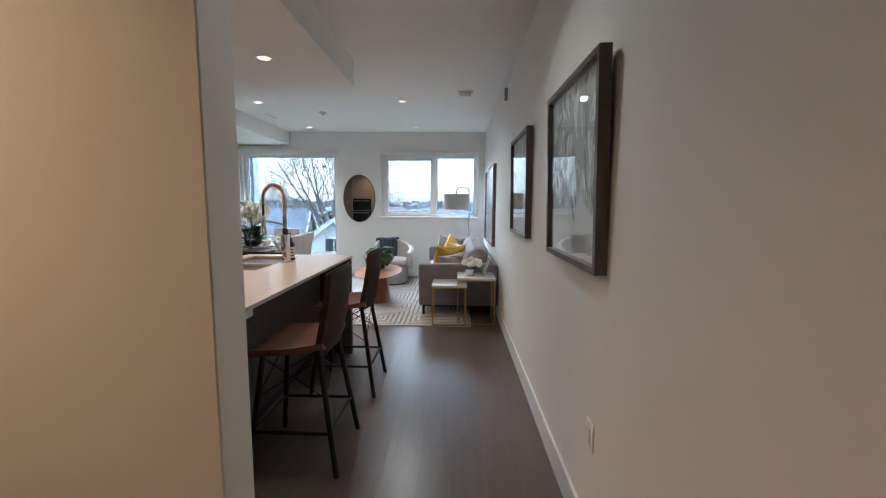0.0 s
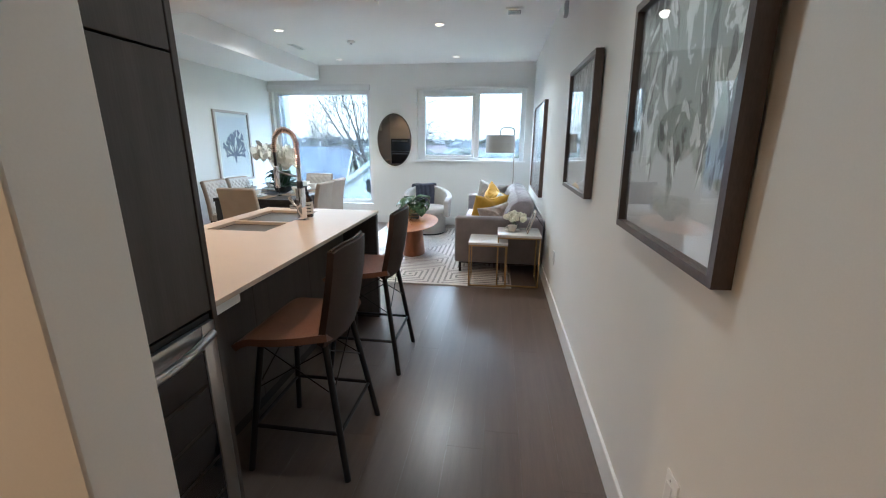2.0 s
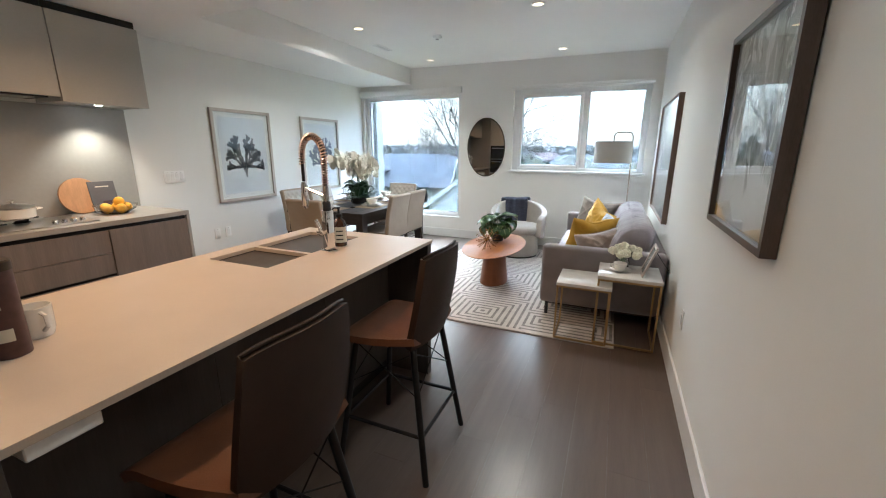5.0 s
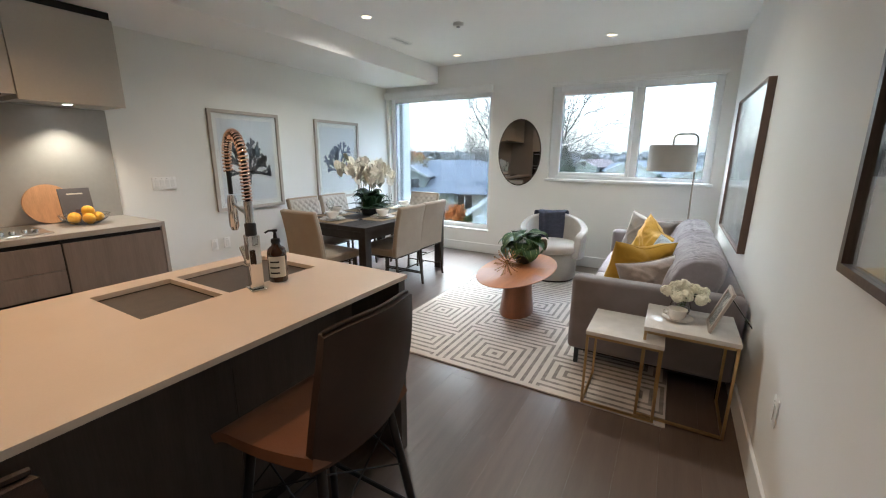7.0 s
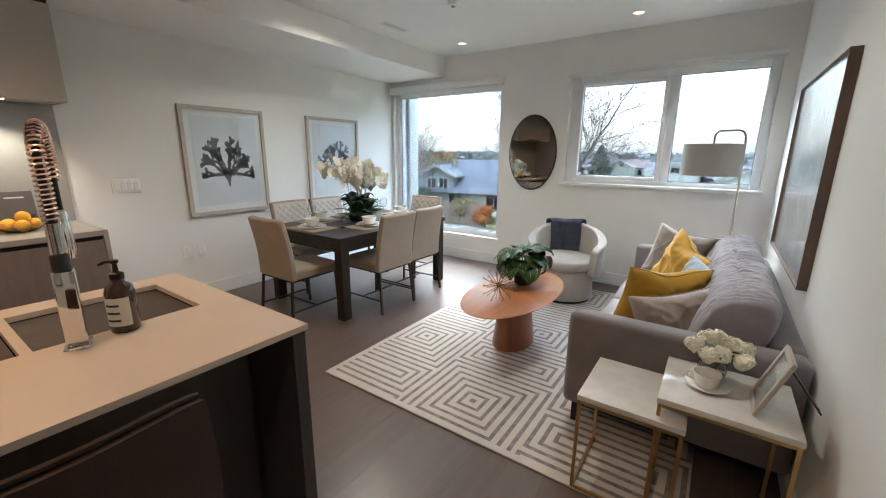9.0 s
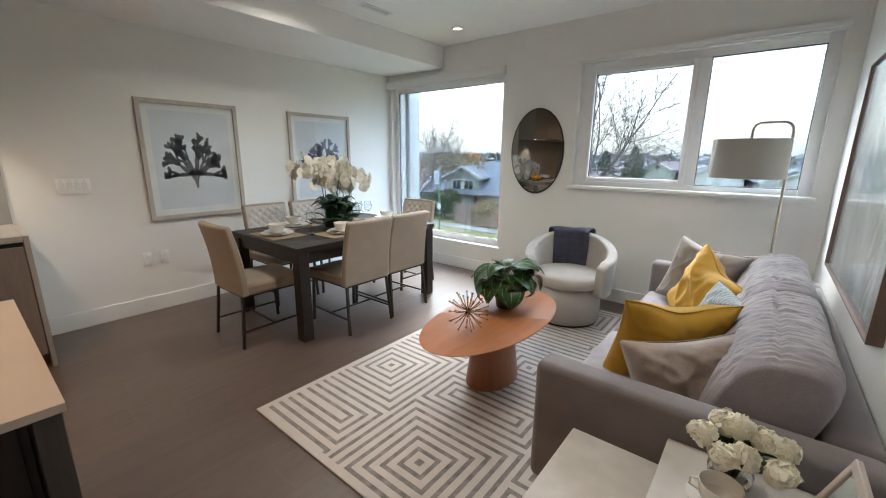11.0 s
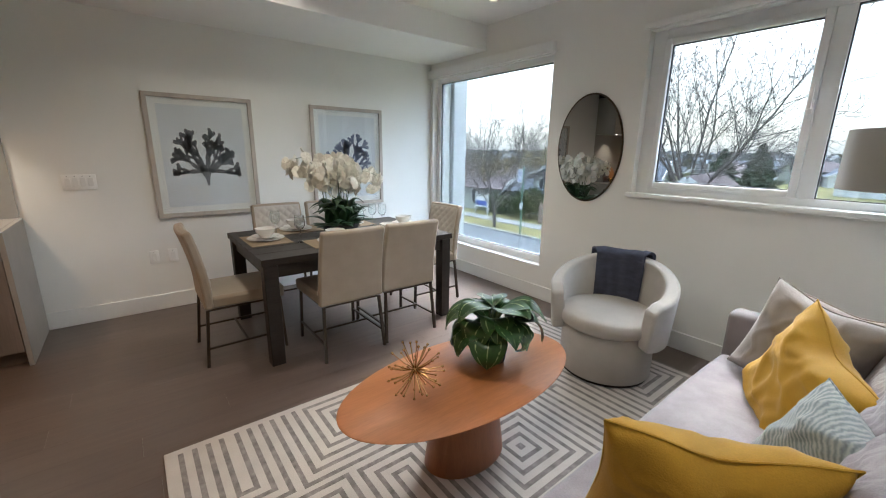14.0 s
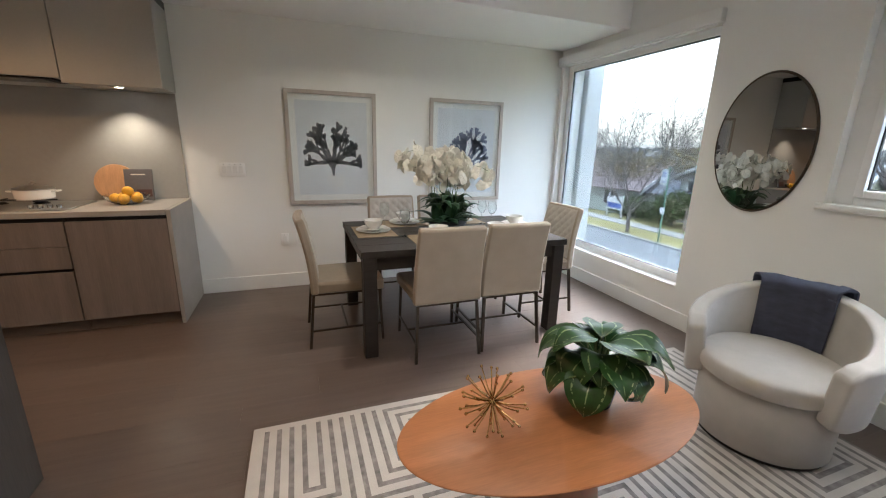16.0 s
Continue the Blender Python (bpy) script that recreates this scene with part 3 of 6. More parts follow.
def window(name, x0, x1, z0, z1, bars, sash, label, widths):
    """Vinyl window set back in the wall: outer frame, mullions, panes with black gaskets, sill."""
    w = thing(name, label, "window", kind="structure")
    y0, y1 = YF + 0.07, YF + 0.15
    fl_, fr_, fb_, ft_ = widths
    for n_, a in (("window_frame", (x0, x0 + fl_, z0, z1)), ("window_frame", (x1 - fr_, x1, z0, z1)), ("window_frame", (x0 + fl_, x1 - fr_, z0, z0 + fb_)), ("window_frame", (x0 + fl_, x1 - fr_, z1 - ft_, z1))):
        part(n_, box(a[0], a[1], y0, y1, a[2], a[3], 0.005, 2), M_PVC, w)
    edges = [x0 + fl_] + [v for b in bars for v in (b - 0.042, b + 0.042)] + [x1 - fr_]
    for b in bars:
        part("mullion", box(b - 0.042, b + 0.042, y0, y1, z0 + fb_, z1 - ft_, 0.005, 2), M_PVC, w)
    for k in range(0, len(edges), 2):
        a, c, lo, hi = edges[k], edges[k + 1], z0 + fb_, z1 - ft_
        if k // 2 in sash:
            s = 0.042
            for q in ((a, a + s, lo, hi), (c - s, c, lo, hi), (a + s, c - s, lo, lo + s), (a + s, c - s, hi - s, hi)):
                part("sash_rail", box(q[0], q[1], y0 - 0.018, y0 + 0.05, q[2], q[3], 0.006, 2), M_PVC, w)
            a, c, lo, hi = a + s, c - s, lo + s, hi - s
            hx, hz = c + s * 0.5, (lo + hi) / 2
            h = box(hx - 0.014, hx + 0.014, y0 - 0.03, y0 - 0.018, hz - 0.04, hz + 0.04, 0.004, 2)
            box(hx - 0.010, hx + 0.010, y0 - 0.055, y0 - 0.03, hz - 0.012, hz + 0.012, 0.004, 2, bm=h)
            box(hx - 0.010, hx + 0.010, y0 - 0.065, y0 - 0.048, hz - 0.012, hz + 0.125, 0.005, 2, bm=h)
            part("window_handle", h, M_PLASTIC, w)
        for q in ((a, a + 0.006, lo, hi), (c - 0.006, c, lo, hi), (a, c, lo, lo + 0.006), (a, c, hi - 0.006, hi)):
            part("gasket", box(q[0], q[1], y0 + 0.012, y0 + 0.03, q[2], q[3]), M_GASKET, w, smooth=False)
        g = part("pane", box(a + 0.001, c - 0.001, y0 + 0.032, y0 + 0.036, lo + 0.001, hi - 0.001), M_GLASS, w, "glass pane tinted to dim the outdoor view", smooth=False)
        g.visible_shadow = False
    return w


w1 = window("window_1", *W1, [], [], "tall white vinyl picture window with a deep white sill", (0.07, 0.06, 0.085, 0.06))
w2 = window("window_2", *W2, [-0.288], [0], "white vinyl two-part window with one opening sash", (0.095, 0.075, 0.05, 0.068))
part("window_sill", box(W1[0] + 0.002, W1[1] - 0.002, YF - 0.012, YF + 0.07, W1[2] - 0.004, W1[2] + 0.014, 0.004, 2), M_TRIM, w1)
part("window_sill", box(W2[0] - 0.03, W2[1] + 0.03, YF - 0.035, YF + 0.07, W2[2] - 0.03, W2[2] + 0.004, 0.005, 2), M_TRIM, w2)
for x0, x1, z0, z1, lab in ((W1[0] - 0.05, W1[1] + 0.02, 2.32, 2.412, "white roller blind cassette above the picture window"), (W2[0] - 0.02, W2[1] + 0.02, 2.33, 2.372, "white roller blind cassette above the two-part window")):
    b = thing("roller_blind", lab, "blind")
    part("cassette", box(x0, x1, YF - 0.055, YF - 0.001, z0, z1, 0.006, 2), M_TRIM, b)
    part("rail", box(x0 + 0.03, x1 - 0.03, YF - 0.036, YF - 0.024, z0 - 0.014, z0 - 0.0005, 0.004, 2), M_TRIM, b)


# ---- ceiling and wall fixtures ----
def recessed(x, y, z):
    t = thing("recessed_downlight", "round white recessed ceiling downlight glowing warm", "ceiling light", pose(x, y, z), "recessed downlights")
    part("trim_ring", lathe([(0.045, -0.001), (0.045, -0.006), (0.06, -0.008), (0.064, -0.001)], 28), M_TRIM, t)
    part("lens", lathe([(0.0, -0.003), (0.044, -0.003), (0.044, -0.001)], 28), M_GLOW, t, "warm glowing lens")


# includes a fixture for the added, unseen passage fill
for x, y in LIVING_LAMPS + FILL_LAMPS:
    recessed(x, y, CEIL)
for x, y in KITCHEN_LAMPS + HALL_LAMPS:
    recessed(x, y, DROP)
v = thing("ceiling_vent", "white slotted linear ceiling air vent", "vent", pose(-2.75, 6.3, CEIL))
bm = box(-0.05, 0.05, -0.17, 0.17, -0.008, -0.001, 0.002, 1)
part("frame", bm, M_TRIM, v)
part("slot", box(-0.026, 0.026, -0.145, 0.145, -0.0095, -0.0082), M_PLASTICGREY, v, "dark slot", smooth=False)
for k in range(3):
    part("slat", box(-0.02 + k * 0.016, -0.012 + k * 0.016, -0.145, 0.145, -0.012, -0.0097), M_TRIM, v, smooth=False)
v = thing("ceiling_vent", "square white ceiling exhaust vent with grey grille", "vent", pose(0.21, 5.03, CEIL))
part("frame", box(-0.09, 0.09, -0.09, 0.09, -0.02, -0.001, 0.003, 2), M_TRIM, v)
part("grille", box(-0.062, 0.062, -0.062, 0.062, -0.0235, -0.0202), M_PLASTICGREY, v, "grey grille", smooth=False)
for k in range(5):
    part("slat", box(-0.05, 0.05, -0.046 + k * 0.02, -0.040 + k * 0.02, -0.027, -0.0237), M_PLASTIC, v, smooth=False)
s = thing("smoke_detector", "round white ceiling smoke detector", "smoke detector", pose(-1.87, 6.06, CEIL))
part("body", lathe([(0.05, -0.001), (0.055, -0.014), (0.046, -0.03), (0.0, -0.034)], 28), M_PLASTIC, s)
part("sensor_cap", lathe([(0.02, -0.0335), (0.018, -0.04), (0.0, -0.041)], 20), M_PLASTICGREY, s)
s = thing("sprinkler_cover", "small round white sprinkler cover plate in the soffit", "sprinkler", pose(-1.1, 3.04, DROP))
part("plate", lathe([(0.034, -0.001), (0.034, -0.005), (0.0, -0.007)], 24), M_PLASTIC, s)
s = thing("wall_sensor", "small grey plastic alarm sensor high on the wall", "sensor", pose(XR, 4.46, 2.56))
part("body", box(-0.035, -0.001, -0.035, 0.035, -0.06, 0.06, 0.008, 2), M_PLASTICGREY, s)
part("lens", box(-0.038, -0.0352, -0.015, 0.015, -0.075 + 0.03, -0.01, 0.001, 1), M_PLASTIC, s)


def outlet(x, y, z, face, gangs=1, label="white decora wall outlet with plain cover plate"):
    """A wall plate on the wall at x; face is the side it looks to."""
    o = thing("wall_outlet" if gangs == 1 else "light_switch", label, "outlet" if gangs == 1 else "light switch", pose(x, y, z))
    hw = 0.036 + 0.023 * (gangs - 1) * 2 / 2
    part("cover_plate", box(min(0.001 * face, 0.007 * face), max(0.001 * face, 0.010 * face), -hw, hw, -0.059, 0.059, 0.003, 2), M_PLASTIC, o)
    for k in range(gangs):
        c = (k - (gangs - 1) / 2) * 0.046
        part("rocker", box(min(0.0102 * face, 0.0135 * face), max(0.0102 * face, 0.0135 * face), c - 0.0165, c + 0.0165, -0.033, 0.033, 0.001, 1), M_TRIM, o)
        part("screw", box(min(0.0102 * face, 0.0112 * face), max(0.0102 * face, 0.0112 * face), c - 0.003, c + 0.003, 0.042, 0.048, 0.001, 1), M_PLASTICGREY, o)


outlet(XR, 1.56, 0.49, -1)
outlet(XR, 4.11, 0.46, -1)
outlet(XL, 4.605, 0.495, 1)
outlet(XL, 4.745, 0.495, 1)
outlet(XL, 4.205, 1.175, 1, 4, "four-gang white rocker light switch plate")


# ---- framed pictures ----
def picture(name, x, y0, y1, z0, z1, depth, width, face, frame_mat, label, art=None, mat_board=0.0, tilt=0.0, pane=None):
    """A frame hung on a wall at x: four mitred rails, backing, art and a pane of glass."""
    p = thing(name, label, "picture", pose(x + face * math.sin(radians(tilt)) * (z1 - z0) / 2, (y0 + y1) / 2, (z0 + z1) / 2, 0, face * tilt, 0))
    hw, hh = (y1 - y0) / 2, (z1 - z0) / 2
    fx = depth * face
    for pts in (((-hw, -hh), (hw, -hh), (hw - width, -hh + width), (-hw + width, -hh + width)), ((hw, -hh), (hw, hh), (hw - width, hh - width), (hw - width, -hh + width)),
                ((hw, hh), (-hw, hh), (-hw + width, hh - width), (hw - width, hh - width)), ((-hw, hh), (-hw, -hh), (-hw + width, -hh + width), (-hw + width, hh - width))):
        b = bmesh.new()
        lo = [b.verts.new((0.001 * face, q[0], q[1])) for q in pts]
        hi = [b.verts.new((fx, q[0], q[1])) for q in pts]
        b.faces.new(lo)
        b.faces.new(hi)
        for k in range(4):
            b.faces.new((lo[k], lo[(k + 1) % 4], hi[(k + 1) % 4], hi[k]))
        part("frame_rail", b, frame_mat, p, smooth=False)
    lo, hi = sorted((0.002 * face, fx * 0.30))
    part("backing", box(lo, hi, -hw + width, hw - width, -hh + width, hh - width), M_MATBOARD if mat_board else art, p, "" if mat_board else "abstract painted sheet", smooth=False)
    if mat_board:
        lo, hi = sorted((fx * 0.302, fx * 0.34))
        part("artwork_sheet", box(lo, hi, -hw + width + mat_board, hw - width - mat_board, -hh + width + mat_board, hh - width - mat_board), M_PAPER, p, "pale blue paper sheet", smooth=False)
    lo, hi = sorted((fx * 0.68, fx * 0.74))
    g = part("glass", box(lo, hi, -hw + width, hw - width, -hh + width, hh - width), pane or M_PICGLASS, p, "clear picture glass", smooth=False)
    g.visible_shadow = False
    return p


def coral(seed, w, h, mat, parent, x):
    """A flat fan of branching coral lobes, cut from thin sheets."""
    rnd = random.Random(seed)
    bm = bmesh.new()
    def blob(y, z, a, length, r0, r1):
        n, ring = 7, []
        bend = rnd.uniform(-0.35, 0.35)
        left, right = [], []
        for i in range(n + 1):
            t = i / n
            ang = a + bend * t
            cy, cz = y + math.sin(a + bend * t / 2) * length * t, z + math.cos(a + bend * t / 2) * length * t
            r = (r0 + (r1 - r0) * t) * (1 + 0.25 * rnd.uniform(-1, 1)) * (0.55 if i == n else 1)
            left.append((cy - math.cos(ang) * r, cz + math.sin(ang) * r))
            right.append((cy + math.cos(ang) * r, cz - math.sin(ang) * r))
        L, R = [bm.verts.new((x, q[0], q[1])) for q in left], [bm.verts.new((x, q[0], q[1])) for q in right]
        for i in range(n):
            bm.faces.new((L[i], R[i], R[i + 1], L[i + 1]))
        return y + math.sin(a + bend / 2) * length, z + math.cos(a + bend / 2) * length, a + bend
    def grow(y, z, a, length, r, level):
        ey, ez, ea = blob(y, z, a, length, r, r * (0.95 if level < 3 else 1.75))
        if level >= 3:
            return
        for k in range(3 if level else 5):
            s = (k - (1 if level else 2)) * (0.5 if level else 0.52) + rnd.uniform(-0.16, 0.16)
            grow(ey, ez, max(-1.75, min(1.75, ea + s)), length * rnd.uniform(0.55, 0.8), r * 0.80, level + 1)
    ty, tz, _ = blob(0, -h * 0.5, 0, h * 0.24, w * 0.018, w * 0.085)
    for k in range(11):
        grow(0.010 * (k - 5), tz - h * 0.03, (k - 5) * 0.29 + rnd.uniform(-0.08, 0.08), h * rnd.uniform(0.20, 0.34) * (1.2 - 0.06 * abs(k - 5)), w * 0.026, 1)
    ys, zs = [v_.co.y for v_ in bm.verts], [v_.co.z for v_ in bm.verts]
    for v_ in bm.verts:
        v_.co.y = ((v_.co.y - min(ys)) / (max(ys) - min(ys)) - 0.5) * w
        v_.co.z = ((v_.co.z - min(zs)) / (max(zs) - min(zs)) - 0.5) * h
    return part("ink_coral", bm, mat, parent, "dark ink coral branches", smooth=False)


a1 = picture("framed_coral_print", XL, 4.685, 5.53, 0.842, 1.905, 0.03, 0.035, 1, M_FRAMEPALE, "ink coral print in a pale wood frame above the dining table", mat_board=0.055)
coral(4, 0.56, 0.52, M_INK, a1, 0.0112)
a2 = picture("framed_coral_print", XL, 6.095, 6.94, 0.842, 1.905, 0.03, 0.035, 1, M_FRAMEPALE, "blue ink coral print in a pale wood frame near the window", mat_board=0.055)
coral(9, 0.56, 0.52, M_INKBLUE, a2, 0.0112)
picture("framed_abstract", XR, 1.482, 2.24, 1.142, 1.935, 0.045, 0.025, -1, M_FRAMEDARK, "poured-ink abstract behind glass in a dark walnut frame", art=M_ABSTRACT, tilt=1.5)
picture("framed_abstract", XR, 2.91, 3.70, 1.152, 1.94, 0.045, 0.025, -1, M_FRAMEDARK, "grey abstract behind glass in a dark walnut frame", art=M_ABSTRACT, tilt=0.8)
picture("framed_abstract", XR, 5.47, 6.85, 0.82, 1.94, 0.045, 0.008, -1, M_FRAMEBROWN, "large abstract paled by painted window glare, brown-framed over the sofa", art=M_ABSTRACT2, pane=M_VARNISH)

m_ = thing("oval_mirror", "oval frameless wall mirror with a thin bronze rim", "mirror", pose(-1.735, YF, 1.492))
part("mirror_glass", join(None, lathe([(0.0, 0.018), (0.296, 0.018), (0.299, 0.004)], 72, sy=1.47), pose(0, 0, 0, 90)), M_MIRROR, m_, "silvered mirror glass")
part("rim", join(None, tube([(0.301 * math.cos(a * math.pi / 36), 0.301 * 1.47 * math.sin(a * math.pi / 36), 0.011) for a in range(72)], 0.008, 8, closed=True), pose(0, 0, 0, 90)), M_BRONZE, m_, "thin bronze rim")


# ---- kitchen ----
t_ = thing("tall_cabinet", "tall dark wood-veneer cabinet with panels above a wine cooler", "cabinet")
part("carcass", box(-1.55, -0.833, 1.107, 1.694, 0.1, DROP - 0.004), M_DARKWOOD, t_, smooth=False)
part("plinth", box(-1.55, -0.90, 1.107, 1.694, 0.0, 0.099), M_BLACK, t_, smooth=False)
part("side_panel", box(-0.832, -0.81, 1.674, 1.696, 0.0, DROP - 0.004, 0.002, 1), M_DARKWOOD, t_)
part("door", box(-0.832, -0.812, 1.107, 1.670, 0.915, 1.697, 0.002, 1), M_DARKWOOD, t_)
part("door", box(-0.832, -0.812, 1.107, 1.670, 1.703, DROP - 0.006, 0.002, 1), M_DARKWOOD, t_)
wc = thing("wine_cooler", "built-in wine cooler with steel-framed dark glass door", "wine cooler")
part("body", box(-0.8315, -0.818, 1.110, 1.666, 0.10, 0.905), M_BLACK, wc, smooth=False)
d_ = part("door", box(-0.8175, -0.8, 1.606, 1.664, 0.11, 0.885, 0.003, 2), M_STEEL, wc, "brushed steel door frame")
part("frame_rail", box(-0.8175, -0.8, 1.110, 1.6055, 0.80, 0.885, 0.003, 2), M_STEEL, d_)
part("frame_rail", box(-0.8175, -0.8, 1.110, 1.6055, 0.11, 0.17, 0.003, 2), M_STEEL, d_)
part("glass", box(-0.816, -0.806, 1.110, 1.605, 0.171, 0.799), M_BLACKGLASS, d_, "dark tinted glass", smooth=False)
part("handle", tube([(-0.798 + 0.045 * math.sin(math.pi * k / 14), 1.185 + 0.462 * k / 14, 0.842) for k in range(15)], 0.014, 10), M_STEEL, d_, "bowed steel bar handle")
for k in range(4):
    part("shelf_rail", box(-0.8055, -0.8035, 1.185, 1.60, 0.25 + 0.14 * k, 0.262 + 0.14 * k, 0.0008, 1), M_BRONZE, wc)

isl = thing("kitchen_island", "dark wood-veneer island base with an open seating side", "kitchen island")
part("body", box(-1.78, -1.13, 1.70, 3.598, 0.09, 0.898, 0.002, 1), M_DARKWOOD, isl)
part("plinth", box(-1.74, -1.15, 1.70, 3.598, 0.0, 0.0895), M_BLACK, isl, smooth=False)
part("end_panel", box(-1.795, -0.842, 3.600, 3.648, 0.0, 0.899, 0.002, 1), M_DARKWOOD, isl)
for k in range(3):
    part("back_panel", box(-1.1295, -1.118, 1.72 + k * 0.62, 2.3392 + k * 0.62, 0.09, 0.895, 0.002, 1), M_DARKWOOD, isl)
SINK = ((2.78, 3.062), (3.088, 3.53))
bm = box(-1.80, -1.69, 1.699, 3.655, 0.90, 0.92)
box(-1.295, -0.835, 1.699, 3.655, 0.90, 0.92, bm=bm)
box(-1.69, -1.295, 1.699, SINK[0][0], 0.90, 0.92, bm=bm)
box(-1.69, -1.295, SINK[0][1], SINK[1][0], 0.90, 0.92, bm=bm)
box(-1.69, -1.295, SINK[1][1], 3.655, 0.90, 0.92, bm=bm)
bmesh.ops.remove_doubles(bm, verts=bm.verts, dist=1e-5)
solid("worktop", bm, M_STONE, "pale quartz worktop with a slim edge on the island", "worktop", smooth=False)
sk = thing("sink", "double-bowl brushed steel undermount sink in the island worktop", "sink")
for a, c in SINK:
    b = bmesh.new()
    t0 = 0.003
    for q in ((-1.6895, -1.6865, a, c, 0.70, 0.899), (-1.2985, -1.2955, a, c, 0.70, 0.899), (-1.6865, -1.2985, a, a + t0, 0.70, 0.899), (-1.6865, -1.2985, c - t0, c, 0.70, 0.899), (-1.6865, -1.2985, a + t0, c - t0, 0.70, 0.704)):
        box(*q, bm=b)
    bowl = part("bowl", b, M_SINKDARK, sk, smooth=False)
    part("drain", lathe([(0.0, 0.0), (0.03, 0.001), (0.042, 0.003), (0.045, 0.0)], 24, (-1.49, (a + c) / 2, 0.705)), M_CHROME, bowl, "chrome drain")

fx, fy = -1.245, 3.175
f_ = thing("kitchen_faucet", "tall pull-down faucet with a warm-tinted chrome spring coil", "faucet", pose(fx, fy, 0.92, 0, 0, -17))
part("base_plate", box(-0.04, 0.04, -0.03, 0.03, 0.0005, 0.006, 0.002, 1), M_CHROME, f_)
part("column", box(-0.024, 0.024, -0.024, 0.024, 0.0065, 0.225, 0.004, 2), M_CHROME, f_, "square polished chrome column")
part("collar", lathe([(0.0, 0.2255), (0.021, 0.2255), (0.021, 0.268), (0.018, 0.272), (0.0, 0.272)], 20), M_POTDARK, f_, "dark collar under the spring")
sleeve = [(0.0, 0.2722)]
for k in range(22):
    sleeve += [(0.0155, 0.2725 + k * 0.004), (0.018, 0.2745 + k * 0.004)]
part("riser", lathe(sleeve + [(0.0, 0.362)], 18), M_CHROME, f_, "finely ribbed chrome sleeve")
arc = [(0, 0, 0.36 + 0.15 * k / 6) for k in range(6)] + [(-0.105 + 0.105 * math.cos(math.pi * k / 12), 0, 0.51 + 0.105 * math.sin(math.pi * k / 12)) for k in range(13)] + [(-0.21, 0, 0.51 - 0.14 * k / 5) for k in range(1, 6)]
part("hose", tube(arc, 0.009, 8), M_BLACK, f_)
def along(t):
    t = max(0, min(0.9999, t)) * (len(arc) - 1)
    i = int(t)
    return Vector(arc[i]).lerp(Vector(arc[i + 1]), t - i), (Vector(arc[i + 1]) - Vector(arc[i])).normalized()
coil = []
for k in range(38 * 9):
    p, d = along(k / (38 * 9) * 0.86)
    e = d.cross(Vector((0, 1, 0))).normalized()
    a = 2 * math.pi * k / 9
    coil.append(p + (Vector((0, 1, 0)) * math.cos(a) + e * math.sin(a)) * 0.0165)
part("spring", tube(coil, 0.0036, 5), M_WARMCHROME, f_, "chrome spring coil tinted with a warm reflection")
part("spray_head", lathe([(0.012, 0.0), (0.019, 0.02), (0.019, 0.13), (0.014, 0.15), (0.0, 0.152)], 18, (-0.21, 0, 0.215)), M_CHROME, f_, "chrome spray head")
part("holder_arm", tube([(0, 0, 0.30), (-0.10, 0, 0.315), (-0.19, 0, 0.33)], 0.007, 8), M_CHROME, f_)
part("lever", tube([(-0.024, 0, 0.09), (-0.06, -0.005, 0.10), (-0.10, -0.01, 0.16)], 0.012, 10), M_CHROME, f_, "chrome side lever")
part("spout", box(-0.10, -0.0245, -0.014, 0.014, 0.075, 0.10, 0.004, 2), M_CHROME, f_)

b_ = thing("soap_dispenser", "amber glass pump bottle with cream label by the sink", "soap bottle", pose(-1.262, 3.295, 0.92, 0, 0, 25))
part("bottle", lathe([(0.0, 0.001), (0.036, 0.001), (0.039, 0.006), (0.039, 0.125), (0.034, 0.145), (0.018, 0.158), (0.016, 0.168), (0.0, 0.168)], 28), M_AMBER, b_, "amber glass body")
part("label", sheet(lambda u, v: (0.0396 * math.cos(-0.9 + 1.9 * u - 1.2), 0.0396 * math.sin(-0.9 + 1.9 * u - 1.2), 0.025 + 0.09 * v), 14, 2, 0.0005), M_LABEL, b_, "cream paper label")
for k in range(3):
    part("print_bar", sheet(lambda u, v, k=k: (0.0401 * math.cos(-0.7 + 1.0 * u - 1.2), 0.0401 * math.sin(-0.7 + 1.0 * u - 1.2), 0.04 + 0.024 * k + 0.007 * v), 8, 1, 0.0004), M_DARKBAR, b_, "dark printed bar")
part("pump", lathe([(0.019, 0.1685), (0.019, 0.185), (0.008, 0.19), (0.006, 0.215), (0.011, 0.218), (0.011, 0.226), (0.0, 0.227)], 18), M_BLACK, b_, "black pump")
part("nozzle", tube([(0, 0, 0.222), (-0.02, -0.012, 0.222), (-0.034, -0.02, 0.214)], 0.0045, 8), M_BLACK, b_)

c_ = thing("canister", "tall maroon printed tin canister on the worktop", "canister", pose(-1.295, 1.897, 0.92))
part("tin", lathe([(0.0, 0.001), (0.039, 0.001), (0.040, 0.004), (0.040, 0.255), (0.0, 0.256)], 28), M_CANISTER, c_)
part("lid", lathe([(0.0415, 0.24), (0.0415, 0.262), (0.038, 0.266), (0.0, 0.266)], 28), M_BRONZE, c_)
for z0, z1, w_ in ((0.05, 0.085, 2.4), (0.12, 0.128, 1.5), (0.14, 0.148, 1.8), (0.17, 0.185, 1.6)):
    part("print_bar", sheet(lambda u, v: (0.0406 * math.cos(-1.2 + w_ * (u - 0.5)), 0.0406 * math.sin(-1.2 + w_ * (u - 0.5)), z0 + (z1 - z0) * v), 10, 1, 0.0005), M_LABEL, c_, "pale printed band")
g_ = thing("mug", "white porcelain mug behind the canister", "mug", pose(-1.375, 1.985, 0.92))
